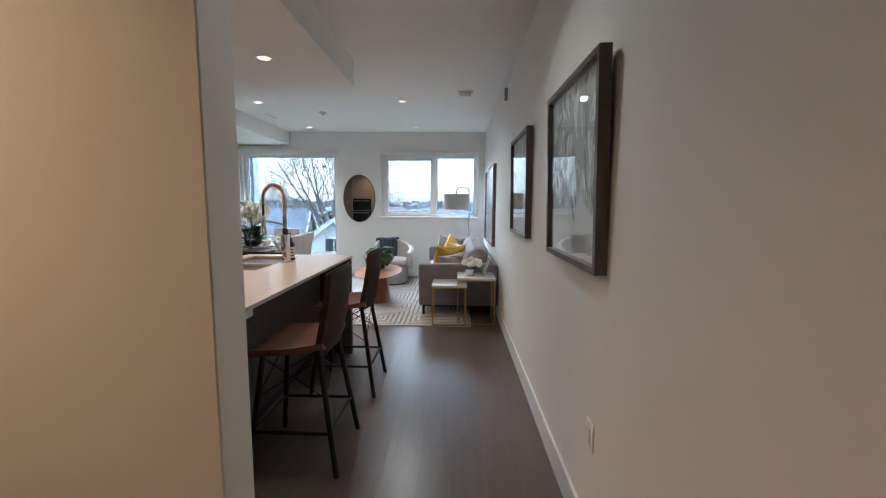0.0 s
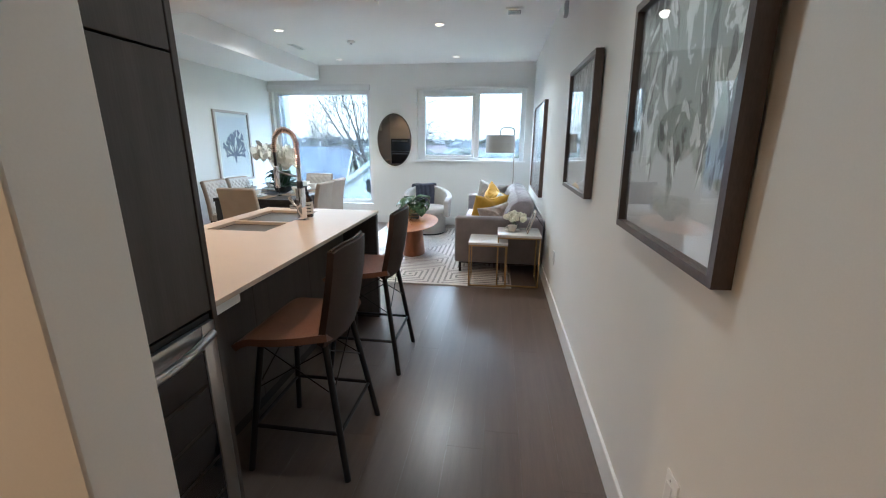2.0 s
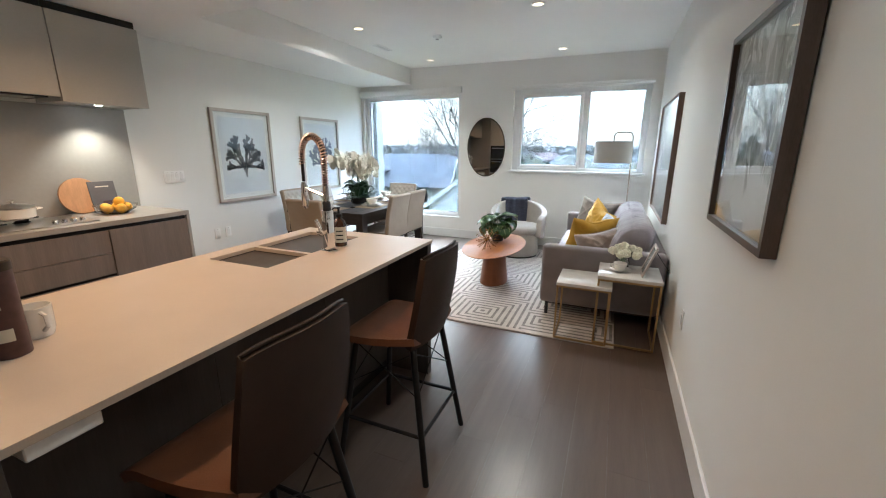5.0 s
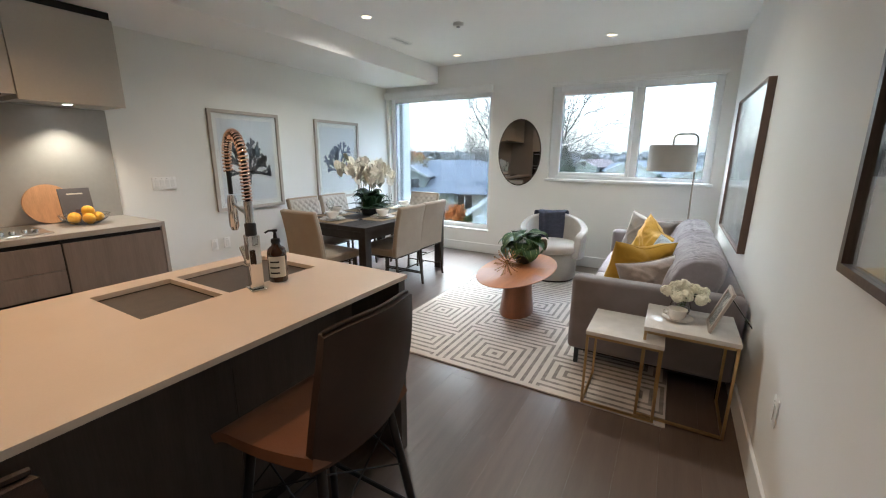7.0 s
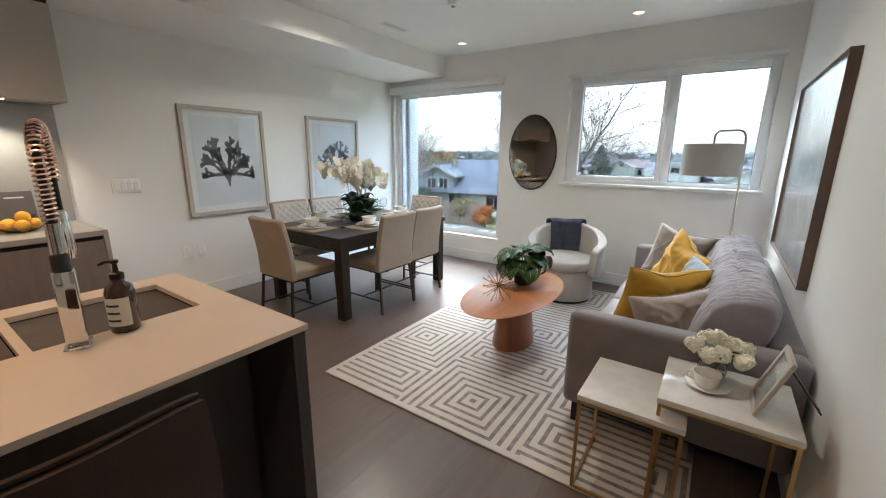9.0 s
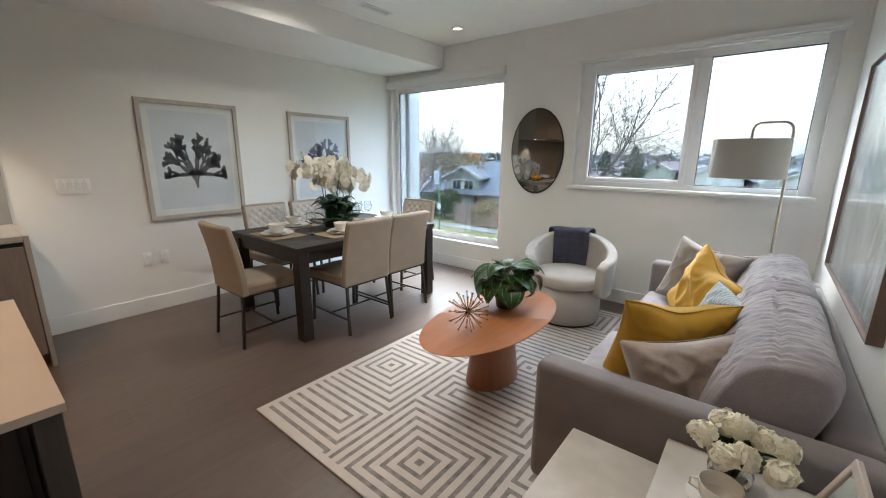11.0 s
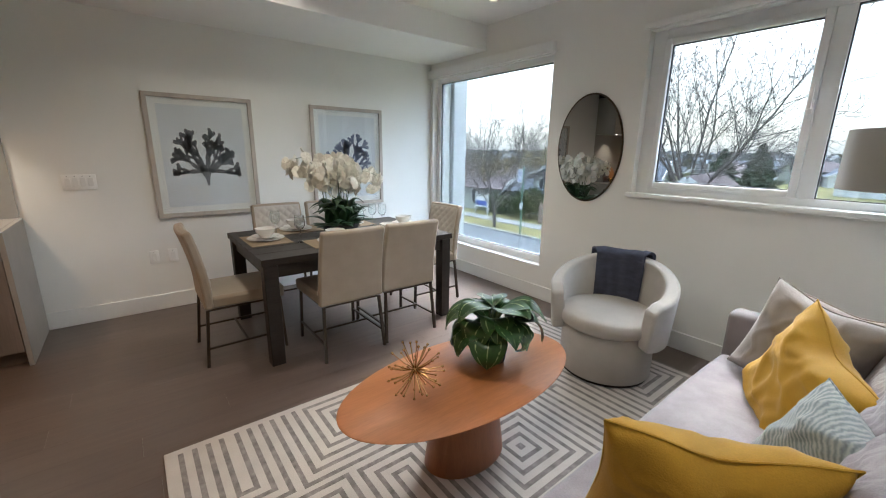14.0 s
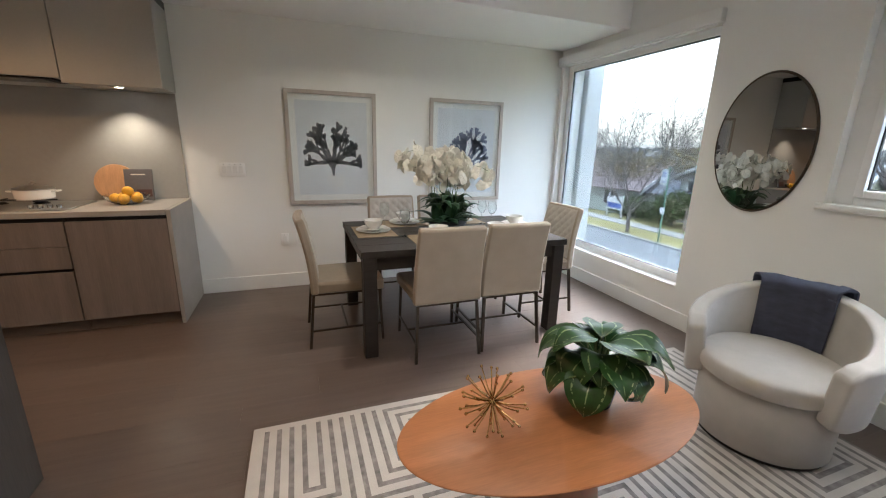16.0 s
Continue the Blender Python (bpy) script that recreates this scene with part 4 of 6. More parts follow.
part("cup", lathe([(0.0, 0.001), (0.034, 0.001), (0.040, 0.02), (0.042, 0.095), (0.038, 0.095), (0.036, 0.02), (0.0, 0.01)], 26), M_PORCELAIN, g_)
part("handle", tube([(0.04, 0, 0.08), (0.066, 0, 0.075), (0.070, 0, 0.045), (0.04, 0, 0.025)], 0.006, 8), M_PORCELAIN, g_)
o_ = thing("island_outlet", "pale outlet strip under the island overhang", "outlet", pose(-0.875, 1.80, 0.872))
part("housing", box(-0.03, 0.03, -0.065, 0.07, -0.012, 0.0275, 0.003, 1), M_PLASTIC, o_)
for k in (-0.02, 0.02):
    part("socket", lathe([(0.0, 0.0), (0.006, 0.0), (0.006, 0.002)], 10, (0, k, -0.015)), M_PLASTICGREY, o_)


def kitchen_unit(y0, y1, fronts, label):
    """One base unit: carcass, toe kick, and fronts given as (z0, z1) with a dark finger groove over each."""
    u = thing("base_cabinet", label, "cabinet", group="base cabinets along the wall")
    part("carcass", box(XL + 0.002, -3.385, y0, y1, 0.1, 0.878), M_BLACK, u, "dark carcass", smooth=False)
    part("toe_kick", box(XL + 0.05, -3.44, y0, y1, 0.0, 0.099), M_TOEKICK, u, smooth=False)
    for a, b in fronts:
        part("drawer_front" if b - a < 0.5 else "door", box(-3.384, -3.364, y0 + 0.002, y1 - 0.002, a, b, 0.002, 1), M_CABWOOD, u)
    return u


kitchen_unit(3.20, 3.815, [(0.105, 0.850)], "grey oak base cabinet with a plain door")
kitchen_unit(2.58, 3.196, [(0.105, 0.485), (0.508, 0.670), (0.674, 0.850)], "grey oak drawer unit under the cooktop")
kitchen_unit(1.96, 2.576, [(0.105, 0.485), (0.508, 0.670), (0.674, 0.850)], "grey oak drawer unit beside the oven tower")
solid("end_panel", box(XL + 0.002, -3.362, 3.817, 3.845, 0.0, 0.919, 0.002, 1), M_SLAB, "grey concrete-look end panel closing the base cabinets", "panel")
solid("wall_worktop", box(XL + 0.002, -3.358, 1.82, 3.8165, 0.88, 0.92, 0.003, 1), M_SLAB, "grey concrete-look worktop along the kitchen wall", "worktop")
solid("splashback", box(XL + 0.001, XL + 0.013, 1.82, 3.83, 0.921, 1.80), M_SPLASH, "large grey slab splashback under the wall cabinets", "splashback", smooth=False)
for y0, y1, z0, lab in ((3.225, 3.838, 1.805, "matte grey wall cabinet with an under-light"), (2.525, 3.222, 1.835, "matte grey hood cabinet over the cooktop"), (1.825, 2.522, 1.805, "matte grey wall cabinet by the oven tower")):
    u = thing("wall_cabinet", lab, "cabinet", group="wall cabinets")
    part("carcass", box(XL + 0.002, -3.685, y0, y1, z0, 2.43), M_UPPER, u, smooth=False)
    part("door", box(-3.684, -3.664, y0 + 0.0015, y1 - 0.0015, z0 - 0.004, 2.428, 0.002, 1), M_UPPER, u)
    # solid black strip gives the shade in the gap under the soffit
    part("gap_shade", box(XL + 0.002, -3.70, y0, y1, 2.4305, DROP - 0.002), M_BLACK, u, "black strip standing in for the gap's shade", smooth=False)
h_ = thing("range_hood", "slim dark built-in extractor slot under the cabinet", "range hood")
part("body", box(-3.98, -3.70, 2.60, 3.16, 1.822, 1.8345), M_BLACK, h_, smooth=False)
part("filter", box(-3.94, -3.74, 2.66, 3.10, 1.818, 1.8215), M_STEEL, h_, smooth=False)
l_ = thing("under_cabinet_light", "small round under-cabinet puck light switched on", "cabinet light", pose(-3.80, 3.52, 1.805))
part("ring", lathe([(0.026, -0.0005), (0.03, -0.003), (0.034, -0.0005)], 20), M_STEEL, l_)
part("lens", lathe([(0.0, -0.004), (0.025, -0.004), (0.025, -0.001)], 20), M_GLOWCOOL, l_, "bright lens")
k_ = thing("gas_cooktop", "black glass and steel gas cooktop with front knobs", "cooktop", pose(-3.70, 2.84, 0.92))
part("plate", box(-0.24, 0.25, -0.36, 0.36, 0.0005, 0.007, 0.003, 1), M_STEEL, k_)
for gx, gy in ((-0.12, -0.2), (0.08, -0.2), (-0.12, 0.05)):
    part("burner", lathe([(0.0, 0.022), (0.03, 0.022), (0.045, 0.012), (0.05, 0.0075)], 20, (gx, gy, 0)), M_BLACK, k_)
    for a in (0, 90):
        part("grate_bar", join(None, box(-0.10, 0.10, -0.005, 0.005, 0.03, 0.04, 0.002, 1), pose(gx, gy, 0, 0, 0, a)), M_BLACK, k_)
for k in range(4):
    part("knob", lathe([(0.018, 0.0075), (0.018, 0.028), (0.014, 0.034), (0.0, 0.034)], 16, (0.17, 0.12 + 0.055 * k, 0)), M_CHROME, k_, "chrome knob")
p_ = thing("casserole_pot", "white enamel pot with lid on the cooktop", "pot", pose(-3.82, 2.86, 0.961))
part("body", lathe([(0.0, 0.0), (0.10, 0.0), (0.115, 0.01), (0.12, 0.075), (0.115, 0.076)], 30), M_PORCELAIN, p_)
part("lid", lathe([(0.122, 0.0765), (0.122, 0.084), (0.08, 0.10), (0.02, 0.108), (0.0, 0.108)], 30), M_STEEL, p_, "steel-rimmed lid")
part("lid_knob", lathe([(0.008, 0.1085), (0.01, 0.12), (0.02, 0.13), (0.0, 0.135)], 16), M_STEEL, p_)
for s_ in (-1, 1):
    part("side_handle", tube([(0.03, s_ * 0.118, 0.06), (0.025, s_ * 0.15, 0.062), (-0.025, s_ * 0.15, 0.062), (-0.03, s_ * 0.118, 0.06)], 0.007, 8), M_PORCELAIN, p_)
solid("cutting_board", join(None, lathe([(0.0, 0.0), (0.148, 0.0), (0.15, 0.003), (0.15, 0.017), (0.148, 0.02), (0.0, 0.02)], 40), pose(-3.965, 3.34, 1.068, 0, 80, 0)), M_BOARDWOOD, "round maple cutting board leaning on the splashback", "cutting board")
k_ = thing("cookbook", "slate-grey cookbook standing upright against the splashback", "book", pose(-3.93, 3.50, 0.921, 0, -10, 0))
part("cover", box(0.0, 0.018, -0.10, 0.10, 0.0, 0.26, 0.002, 1), M_BOOK, k_)
part("title_bar", box(0.0182, 0.0188, -0.05, 0.05, 0.21, 0.22), M_LABEL, k_, "pale unreadable title", smooth=False)
part("cover_picture", box(0.0182, 0.0188, -0.02, 0.09, 0.03, 0.09), M_CANISTER, k_, "dark red cover picture", smooth=False)
o_ = thing("fruit_bowl", "clear glass bowl on the kitchen worktop", "bowl", pose(-3.74, 3.47, 0.92))
part("bowl", lathe([(0.0, 0.001), (0.08, 0.001), (0.14, 0.04), (0.155, 0.075), (0.151, 0.075), (0.136, 0.042), (0.078, 0.006), (0.0, 0.006)], 30), M_CLEAR, o_)
for k, (a, r, z) in enumerate(((0, 0.075, 0.047), (1.25, 0.075, 0.047), (2.5, 0.075, 0.047), (3.77, 0.075, 0.047), (5.0, 0.075, 0.047), (0.6, 0.03, 0.10))):
    fr = thing("orange", "ripe orange heaped in the glass bowl", "fruit", pose(-3.74 + r * math.cos(a), 3.47 + r * math.sin(a), 0.92 + z, 20 * k, 35 * k, 0), "oranges in the bowl")
    part("peel", lathe([(0.0, -0.041), (0.014, -0.039), (0.030, -0.028), (0.040, -0.009), (0.041, 0.005), (0.034, 0.023), (0.020, 0.035), (0.007, 0.0395), (0.0, 0.039)], 20), M_ORANGE, fr)
    part("stem_dot", lathe([(0.0, 0.0402), (0.003, 0.0402), (0.003, 0.039)], 8), M_STEM, fr)
tw = thing("oven_tower", "grey tower cabinet with two stacked black ovens", "oven")
part("carcass", box(-3.40, -2.72, 1.20, 1.80, 0.0, DROP - 0.004), M_UPPER, tw, smooth=False)
for z0, z1 in ((0.78, 1.16), (1.18, 1.56)):
    o_ = part("oven_door", box(-3.37, -2.75, 1.8005, 1.822, z0, z1, 0.003, 1), M_BLACKGLASS, tw, "black glass oven door")
    part("handle", tube([(-3.32, 1.86, z1 - 0.07), (-2.80, 1.86, z1 - 0.07)], 0.011, 10), M_STEEL, o_, "steel bar handle")
    for hx in (-3.30, -2.82):
        part("handle_post", tube([(hx, 1.822, z1 - 0.07), (hx, 1.86, z1 - 0.07)], 0.007, 8), M_STEEL, o_)
f2 = thing("fridge_panel", "pale grey tall fridge front beside the ovens", "fridge")
part("door", box(XL + 0.002, -3.404, 1.20, 1.815, 0.10, DROP - 0.004, 0.003, 1), M_SPLASH, f2)
part("plinth", box(XL + 0.002, -3.404, 1.20, 1.78, 0.0, 0.0995), M_BLACK, f2, smooth=False)
solid("pantry_panel", box(-2.715, -1.56, 1.20, 1.80, 0.0, DROP - 0.004, 0.003, 1), M_UPPER, "plain grey pantry fronts beside the ovens", "cabinet")


# ---- bar stools (front looks to +y before turning) ----
def bar_stool(m):
    s = thing("bar_stool", "brown leather bar stool with black wire-braced legs", "bar stool", m, "stools at the island")
    def seat(u, v):
        w = 0.215 - 0.03 * v * v
        y = 0.225 - 0.40 * v
        z = 0.655 - 0.035 * max(0, 1 - v * 5) ** 2 - 0.012 * math.sin(math.pi * v) + 0.03 * abs(2 * u - 1) ** 3 * v
        return ((2 * u - 1) * (w + 0.02), y, z)
    part("seat", sheet(seat, 14, 16, 0.03), M_LEATHERLIT, s, "brown leather seat in a lamp-lit tone")
    def back(u, v):
        w = 0.195 - 0.02 * v + 0.01 * math.sin(math.pi * v)
        c = (2 * u - 1)
        y = -0.175 - 0.045 * math.sin(v * math.pi / 2) - 0.02 * v + 0.035 * c * c
        return (c * w, y, 0.655 + 0.40 * v - 0.016 * abs(c) ** 4 * v - 0.015 * (1 - v))
    part("backrest", sheet(back, 14, 18, 0.034), M_LEATHER, s, "dark leather backrest")
    part("piping", tube([Vector(back(k / 20, 1)) + Vector((0, 0, 0.006)) for k in range(21)], 0.006, 6), M_LEATHER, s)
    tops = [(-0.15, 0.15), (0.15, 0.15), (0.15, -0.14), (-0.15, -0.14)]
    feet = [(-0.225, 0.225), (0.225, 0.225), (0.225, -0.235), (-0.225, -0.235)]
    at = lambda k, z: Vector((tops[k][0], tops[k][1], 0.63)).lerp(Vector((feet[k][0], feet[k][1], 0.0)), 1 - z / 0.63)
    for k in range(4):
        part("leg", tube([at(k, 0.632), at(k, 0.0)], 0.015, 10), M_BLACK, s)
        part("footrest_bar", tube([at(k, 0.22), at((k + 1) % 4, 0.22)], 0.009, 8), M_BLACK, s)
        part("brace_wire", tube([at(k, 0.60), at((k + 1) % 4, 0.40)], 0.003, 6), M_BLACK, s)
        part("brace_wire", tube([at((k + 1) % 4, 0.60), at(k, 0.40)], 0.003, 6), M_BLACK, s)
    return s


stool = bar_stool(pose(-0.722, 2.155, 0, 0, 0, 90))
copy_thing(stool, pose(-0.702, 3.0, 0, 0, 0, 90))


# ---- dining table and chairs ----
tb = thing("dining_table", "espresso-stained oak dining table with square legs", "table")
TX0, TX1, TY0, TY1 = -3.44, -2.355, 5.11, 6.68
for k in range(6):
    w = (TX1 - TX0) / 6
    part("tabletop_board", box(TX0 + k * w + 0.0006, TX0 + (k + 1) * w - 0.0006, TY0, TY1, 0.715, 0.76, 0.002, 1), M_ESPRESSO, tb)
for x in (TX0 + 0.012, TX1 - 0.102):
    for y in (TY0 + 0.012, TY1 - 0.102):
        part("leg", box(x, x + 0.09, y, y + 0.09, 0.0, 0.7145, 0.003, 1), M_ESPRESSO, tb)
for q in ((TX0 + 0.10, TX1 - 0.10, TY0 + 0.04, TY0 + 0.062), (TX0 + 0.10, TX1 - 0.10, TY1 - 0.062, TY1 - 0.04), (TX0 + 0.04, TX0 + 0.062, TY0 + 0.10, TY1 - 0.10), (TX1 - 0.062, TX1 - 0.04, TY0 + 0.10, TY1 - 0.10)):
    part("apron", box(*q, 0.62, 0.7145, 0.002, 1), M_ESPRESSO, tb)


def dining_chair(m, label):
    c = thing("dining_chair", label, "chair", m, "chairs round the dining table")
    soften(part("seat", sheet(lambda u, v: ((2 * u - 1) * (0.242 - 0.012 * (1 - v)), -0.22 + 0.50 * v, 0.445 + 0.012 * math.sin(math.pi * u) * math.sin(math.pi * v)), 10, 10, 0.085), M_LINEN, c, "beige linen seat"), 0.018)
    def back(u, v):
        k = 2 * u - 1
        return (k * (0.242 - 0.014 * v), -0.205 - 0.075 * v * v - 0.02 * v + 0.02 * k * k * v, 0.405 + 0.53 * v)
    soften(part("backrest", sheet(back, 10, 14, 0.055), M_LINEN, c, "plain beige linen back"), 0.014)
    def quilt(u, v):
        x, y, z = back(0.04 + 0.92 * u, 0.18 + 0.79 * v)
        d = abs(math.sin(math.pi * (u * 5 + v * 5))) * abs(math.sin(math.pi * (u * 5 - v * 5)))
        e = min(1, 12 * min(u, 1 - u, v, 1 - v))
        return (x, y + 0.029 + 0.012 * d ** 0.6 * e, z)
    part("quilted_pad", sheet(quilt, 40, 40, 0.004), M_QUILT, c, "diamond-quilted cream pad")
    legs = [(-0.212, 0.245), (0.212, 0.245), (0.212, -0.215), (-0.212, -0.215)]
    feet = [(-0.222, 0.265), (0.222, 0.265), (0.232, -0.255), (-0.232, -0.255)]
    at = lambda k, z: Vector((*legs[k], 0.41)).lerp(Vector((*feet[k], 0)), 1 - z / 0.41)
    part("seat_frame", box(-0.215, 0.215, -0.215, 0.25, 0.388, 0.4025, 0.002, 1), M_BRONZE, c)
    for k in range(4):
        part("leg", tube([at(k, 0.40), at(k, 0)], 0.0135, 4), M_BRONZE, c)
    for a, b in ((0, 3), (1, 2)):
        part("stretcher", tube([at(a, 0.13), at(b, 0.13)], 0.009, 4), M_BRONZE, c)
    part("stretcher", tube([at(0, 0.13).lerp(at(3, 0.13), 0.5), at(1, 0.13).lerp(at(2, 0.13), 0.5)], 0.009, 4), M_BRONZE, c)
    return c


ch = dining_chair(pose(-2.855, 5.03, 0), "beige linen dining chair with quilted back at the table's end")
for m, lab in ((pose(-2.455, 5.665, 0, 0, 0, 90), "beige linen dining chair tucked in on the room side"), (pose(-2.475, 6.16, 0, 0, 0, 90), "beige linen dining chair tucked in on the room side"),
               (pose(-2.89, 6.76, 0, 0, 0, 180), "beige linen dining chair at the window end of the table"),
               (pose(-3.52, 5.62, 0, 0, 0, -90), "beige linen dining chair with quilted back on the wall side"), (pose(-3.52, 6.13, 0, 0, 0, -90), "beige linen dining chair with quilted back on the wall side")):
    tagged(copy_thing(ch, m), lab)


def setting(x, y, turn, bowl=True):
    pm = solid("placemat", box(-0.21, 0.21, -0.15, 0.15, 0.0005, 0.004, 0.001, 1), M_PLACEMAT, "woven tan placemat on the dark table", "placemat", "placemats")
    pm.matrix_basis = pose(x, y, 0.76, 0, 0, turn)
    for r, z, lab in ((0.135, 0.0045, "wide white porcelain dinner plate on the placemat"), (0.105, 0.0205, "white porcelain salad plate stacked on a dinner plate")):
        p = thing("plate", lab, "plate", pose(x, y, 0.76 + z), "stacked plates")
        part("dish", lathe([(0.0, 0.0), (r * 0.62, 0.0), (r * 0.72, 0.006), (r, 0.015), (r, 0.0175), (r * 0.7, 0.0095), (0.0, 0.004)], 36), M_PORCELAIN, p)
        part("rim", tube([(r * math.cos(a * math.pi / 18), r * math.sin(a * math.pi / 18), 0.0165) for a in range(36)], 0.0016, 6, closed=True), M_PORCELAIN, p)
    b = thing("soup_bowl", "white porcelain bowl stacked on the plates", "bowl", pose(x, y, 0.76 + 0.0255), "stacked bowls")
    part("bowl", lathe([(0.0, 0.0), (0.035, 0.0), (0.04, 0.008), (0.068, 0.04), (0.075, 0.07), (0.072, 0.07), (0.064, 0.042), (0.03, 0.012), (0.0, 0.01)], 32), M_PORCELAIN, b)
    part("foot_ring", lathe([(0.036, 0.0), (0.038, -0.0005), (0.04, 0.006)], 28), M_PORCELAIN, b)


def wine_glass(x, y):
    g = thing("wine_glass", "clear stemmed wine glass on the dining table", "wine glass", pose(x, y, 0.76), "wine glasses")
    part("foot", lathe([(0.0, 0.0015), (0.034, 0.0005), (0.034, 0.002), (0.006, 0.008), (0.0, 0.008)], 24), M_CLEAR, g)
    part("stem", tube([(0, 0, 0.0085), (0, 0, 0.095)], 0.0035, 8), M_CLEAR, g)
    part("bowl", lathe([(0.0, 0.0955), (0.02, 0.10), (0.038, 0.13), (0.041, 0.155), (0.033, 0.205), (0.0322, 0.205), (0.040, 0.155), (0.0368, 0.131), (0.019, 0.102), (0.0, 0.098)], 24), M_CLEAR, g)


for x, y, a in ((-2.97, 5.30, 0), (-2.62, 5.72, 90), (-2.62, 6.20, 90), (-2.90, 6.52, 0), (-3.24, 5.62, 90), (-3.24, 6.13, 90)):
    setting(x, y, a)
for x, y in ((-2.76, 5.50), (-3.12, 5.42), (-2.80, 6.02), (-3.10, 6.30), (-3.02, 6.36), (-3.16, 5.92)):
    wine_glass(x, y)


def strap_leaf(rnd, base, ang, length, width, lift):
    """A leaf that rises from base and arches over."""
    d = Vector((math.cos(ang), math.sin(ang), 0))
    n_ = Vector((-math.sin(ang), math.cos(ang), 0))
    def f(u, v):
        w = width * math.sin(math.pi * min(1, 0.12 + 0.88 * v) ** 0.8) * (2 * u - 1)
        h = lift * math.sin(v * 2.3) * length
        return Vector(base) + d * length * (0.25 * v + 0.55 * v * v) + Vector((0, 0, h)) + n_ * w + Vector((0, 0, -0.25 * abs(w)))
    return f


rnd = random.Random(3)
orc = thing("orchid_planter", "charcoal planter of ivory orchids on the dining table", "potted orchid", pose(-2.93, 5.91, 0.76, 0, 0, 10))
part("planter", lathe([(0.0, 0.001), (0.10, 0.001), (0.12, 0.01), (0.14, 0.085), (0.135, 0.085), (0.0, 0.07)], 28, sy=1.25, sx=0.85), M_POTDARK, orc, "charcoal bowl planter")
for k in range(52):
    a = rnd.uniform(0, 2 * math.pi)
    b0 = (0.05 * math.cos(a) + rnd.uniform(-.03, .03), 0.09 * math.sin(a) + rnd.uniform(-.05, .05), 0.07)
    part("leaf", sheet(strap_leaf(rnd, b0, a + rnd.uniform(-0.5, 0.5), rnd.uniform(0.18, 0.27), rnd.uniform(0.042, 0.056), rnd.uniform(0.05, 0.35) if k % 2 else rnd.uniform(0.5, 1.05)), 4, 8, 0.0025), M_LEAFDARK, orc)
for k in range(11):
    a = 2 * math.pi * k / 11 + rnd.uniform(-0.2, 0.2)
    lean = rnd.uniform(0.14, 0.34)
    top = rnd.uniform(0.40, 0.56)
    b0 = Vector((rnd.uniform(-0.05, 0.05), rnd.uniform(-0.12, 0.12), 0.07))
    pts = [b0 + Vector((math.cos(a) * lean * (t / 9) ** 2.2, math.sin(a) * lean * (t / 9) ** 2.2, top * math.sin(t / 9 * 2.0) / math.sin(min(2.0, math.pi / 2)))) for t in range(10)]
    st = part("stem", tube(pts, 0.0035, 6, r_end=0.002), M_STEM, orc)
    for j in range(17):
        bm = bmesh.new()
        p = pts[4].lerp(pts[-1], (j + 0.5) / 17) if j > 8 else pts[min(9, 4 + j * 5 // 9)]
        c = p + Vector((rnd.uniform(-0.06, 0.06), rnd.uniform(-0.06, 0.06), rnd.uniform(-0.09, 0.05)))
        m = Matrix.Translation(c) @ Euler((rnd.uniform(0.8, 2.0), rnd.uniform(-0.5, 0.5), rnd.uniform(0, 6.28))).to_matrix().to_4x4()
        for q in range(5):
            pa = 2 * math.pi * q / 5
            big = 0.056 if q in (1, 4) else 0.046
            def petal(u, v, pa=pa, big=big):
                w = big * 0.62 * math.sin(math.pi * (0.08 + 0.9 * v)) * (2 * u - 1)
                return (big * v * math.cos(pa) - w * math.sin(pa), big * v * math.sin(pa) + w * math.cos(pa), 0.01 * v * v - 0.006 * (2 * u - 1) ** 2)
            join(bm, sheet(petal, 2, 3, 0.0012), m)
        part("blossom", bm, M_PETAL, st, "ivory orchid blossom")


# ---- rug, coffee table and what stands on it ----
solid("area_rug", box(-1.83, 0.30, 4.47, 7.33, 0.0005, 0.012, 0.004, 2), M_RUG, "cream rug with taupe concentric line pattern", "rug")
ct = thing("coffee_table", "oval cherry-wood coffee table on a tapered pedestal", "coffee table", pose(-0.975, 5.645, 0.0125))
part("tabletop", lathe([(0.0, 0.408), (0.290, 0.408), (0.312, 0.415), (0.318, 0.421), (0.318, 0.424), (0.314, 0.4275), (0.0, 0.4275)], 96, sy=1.98), M_WALNUT, ct, "oval cherry veneer top with bevelled edge")
part("pedestal", lathe([(0.0, 0.0), (0.148, 0.0), (0.150, 0.004), (0.108, 0.4075), (0.0, 0.4075)], 64, sy=1.45), M_WALNUTBASE, ct, "tapered oval pedestal")
TOP = 0.441
ur = thing("starburst_ornament", "gold wire starburst ornament with ball tips", "ornament", pose(-0.985, 5.36, TOP + 0.117))
part("core", lathe([(0.0, -0.014), (0.010, -0.009), (0.014, 0.0), (0.010, 0.009), (0.0, 0.014)], 12), M_ANTIQUE, ur)
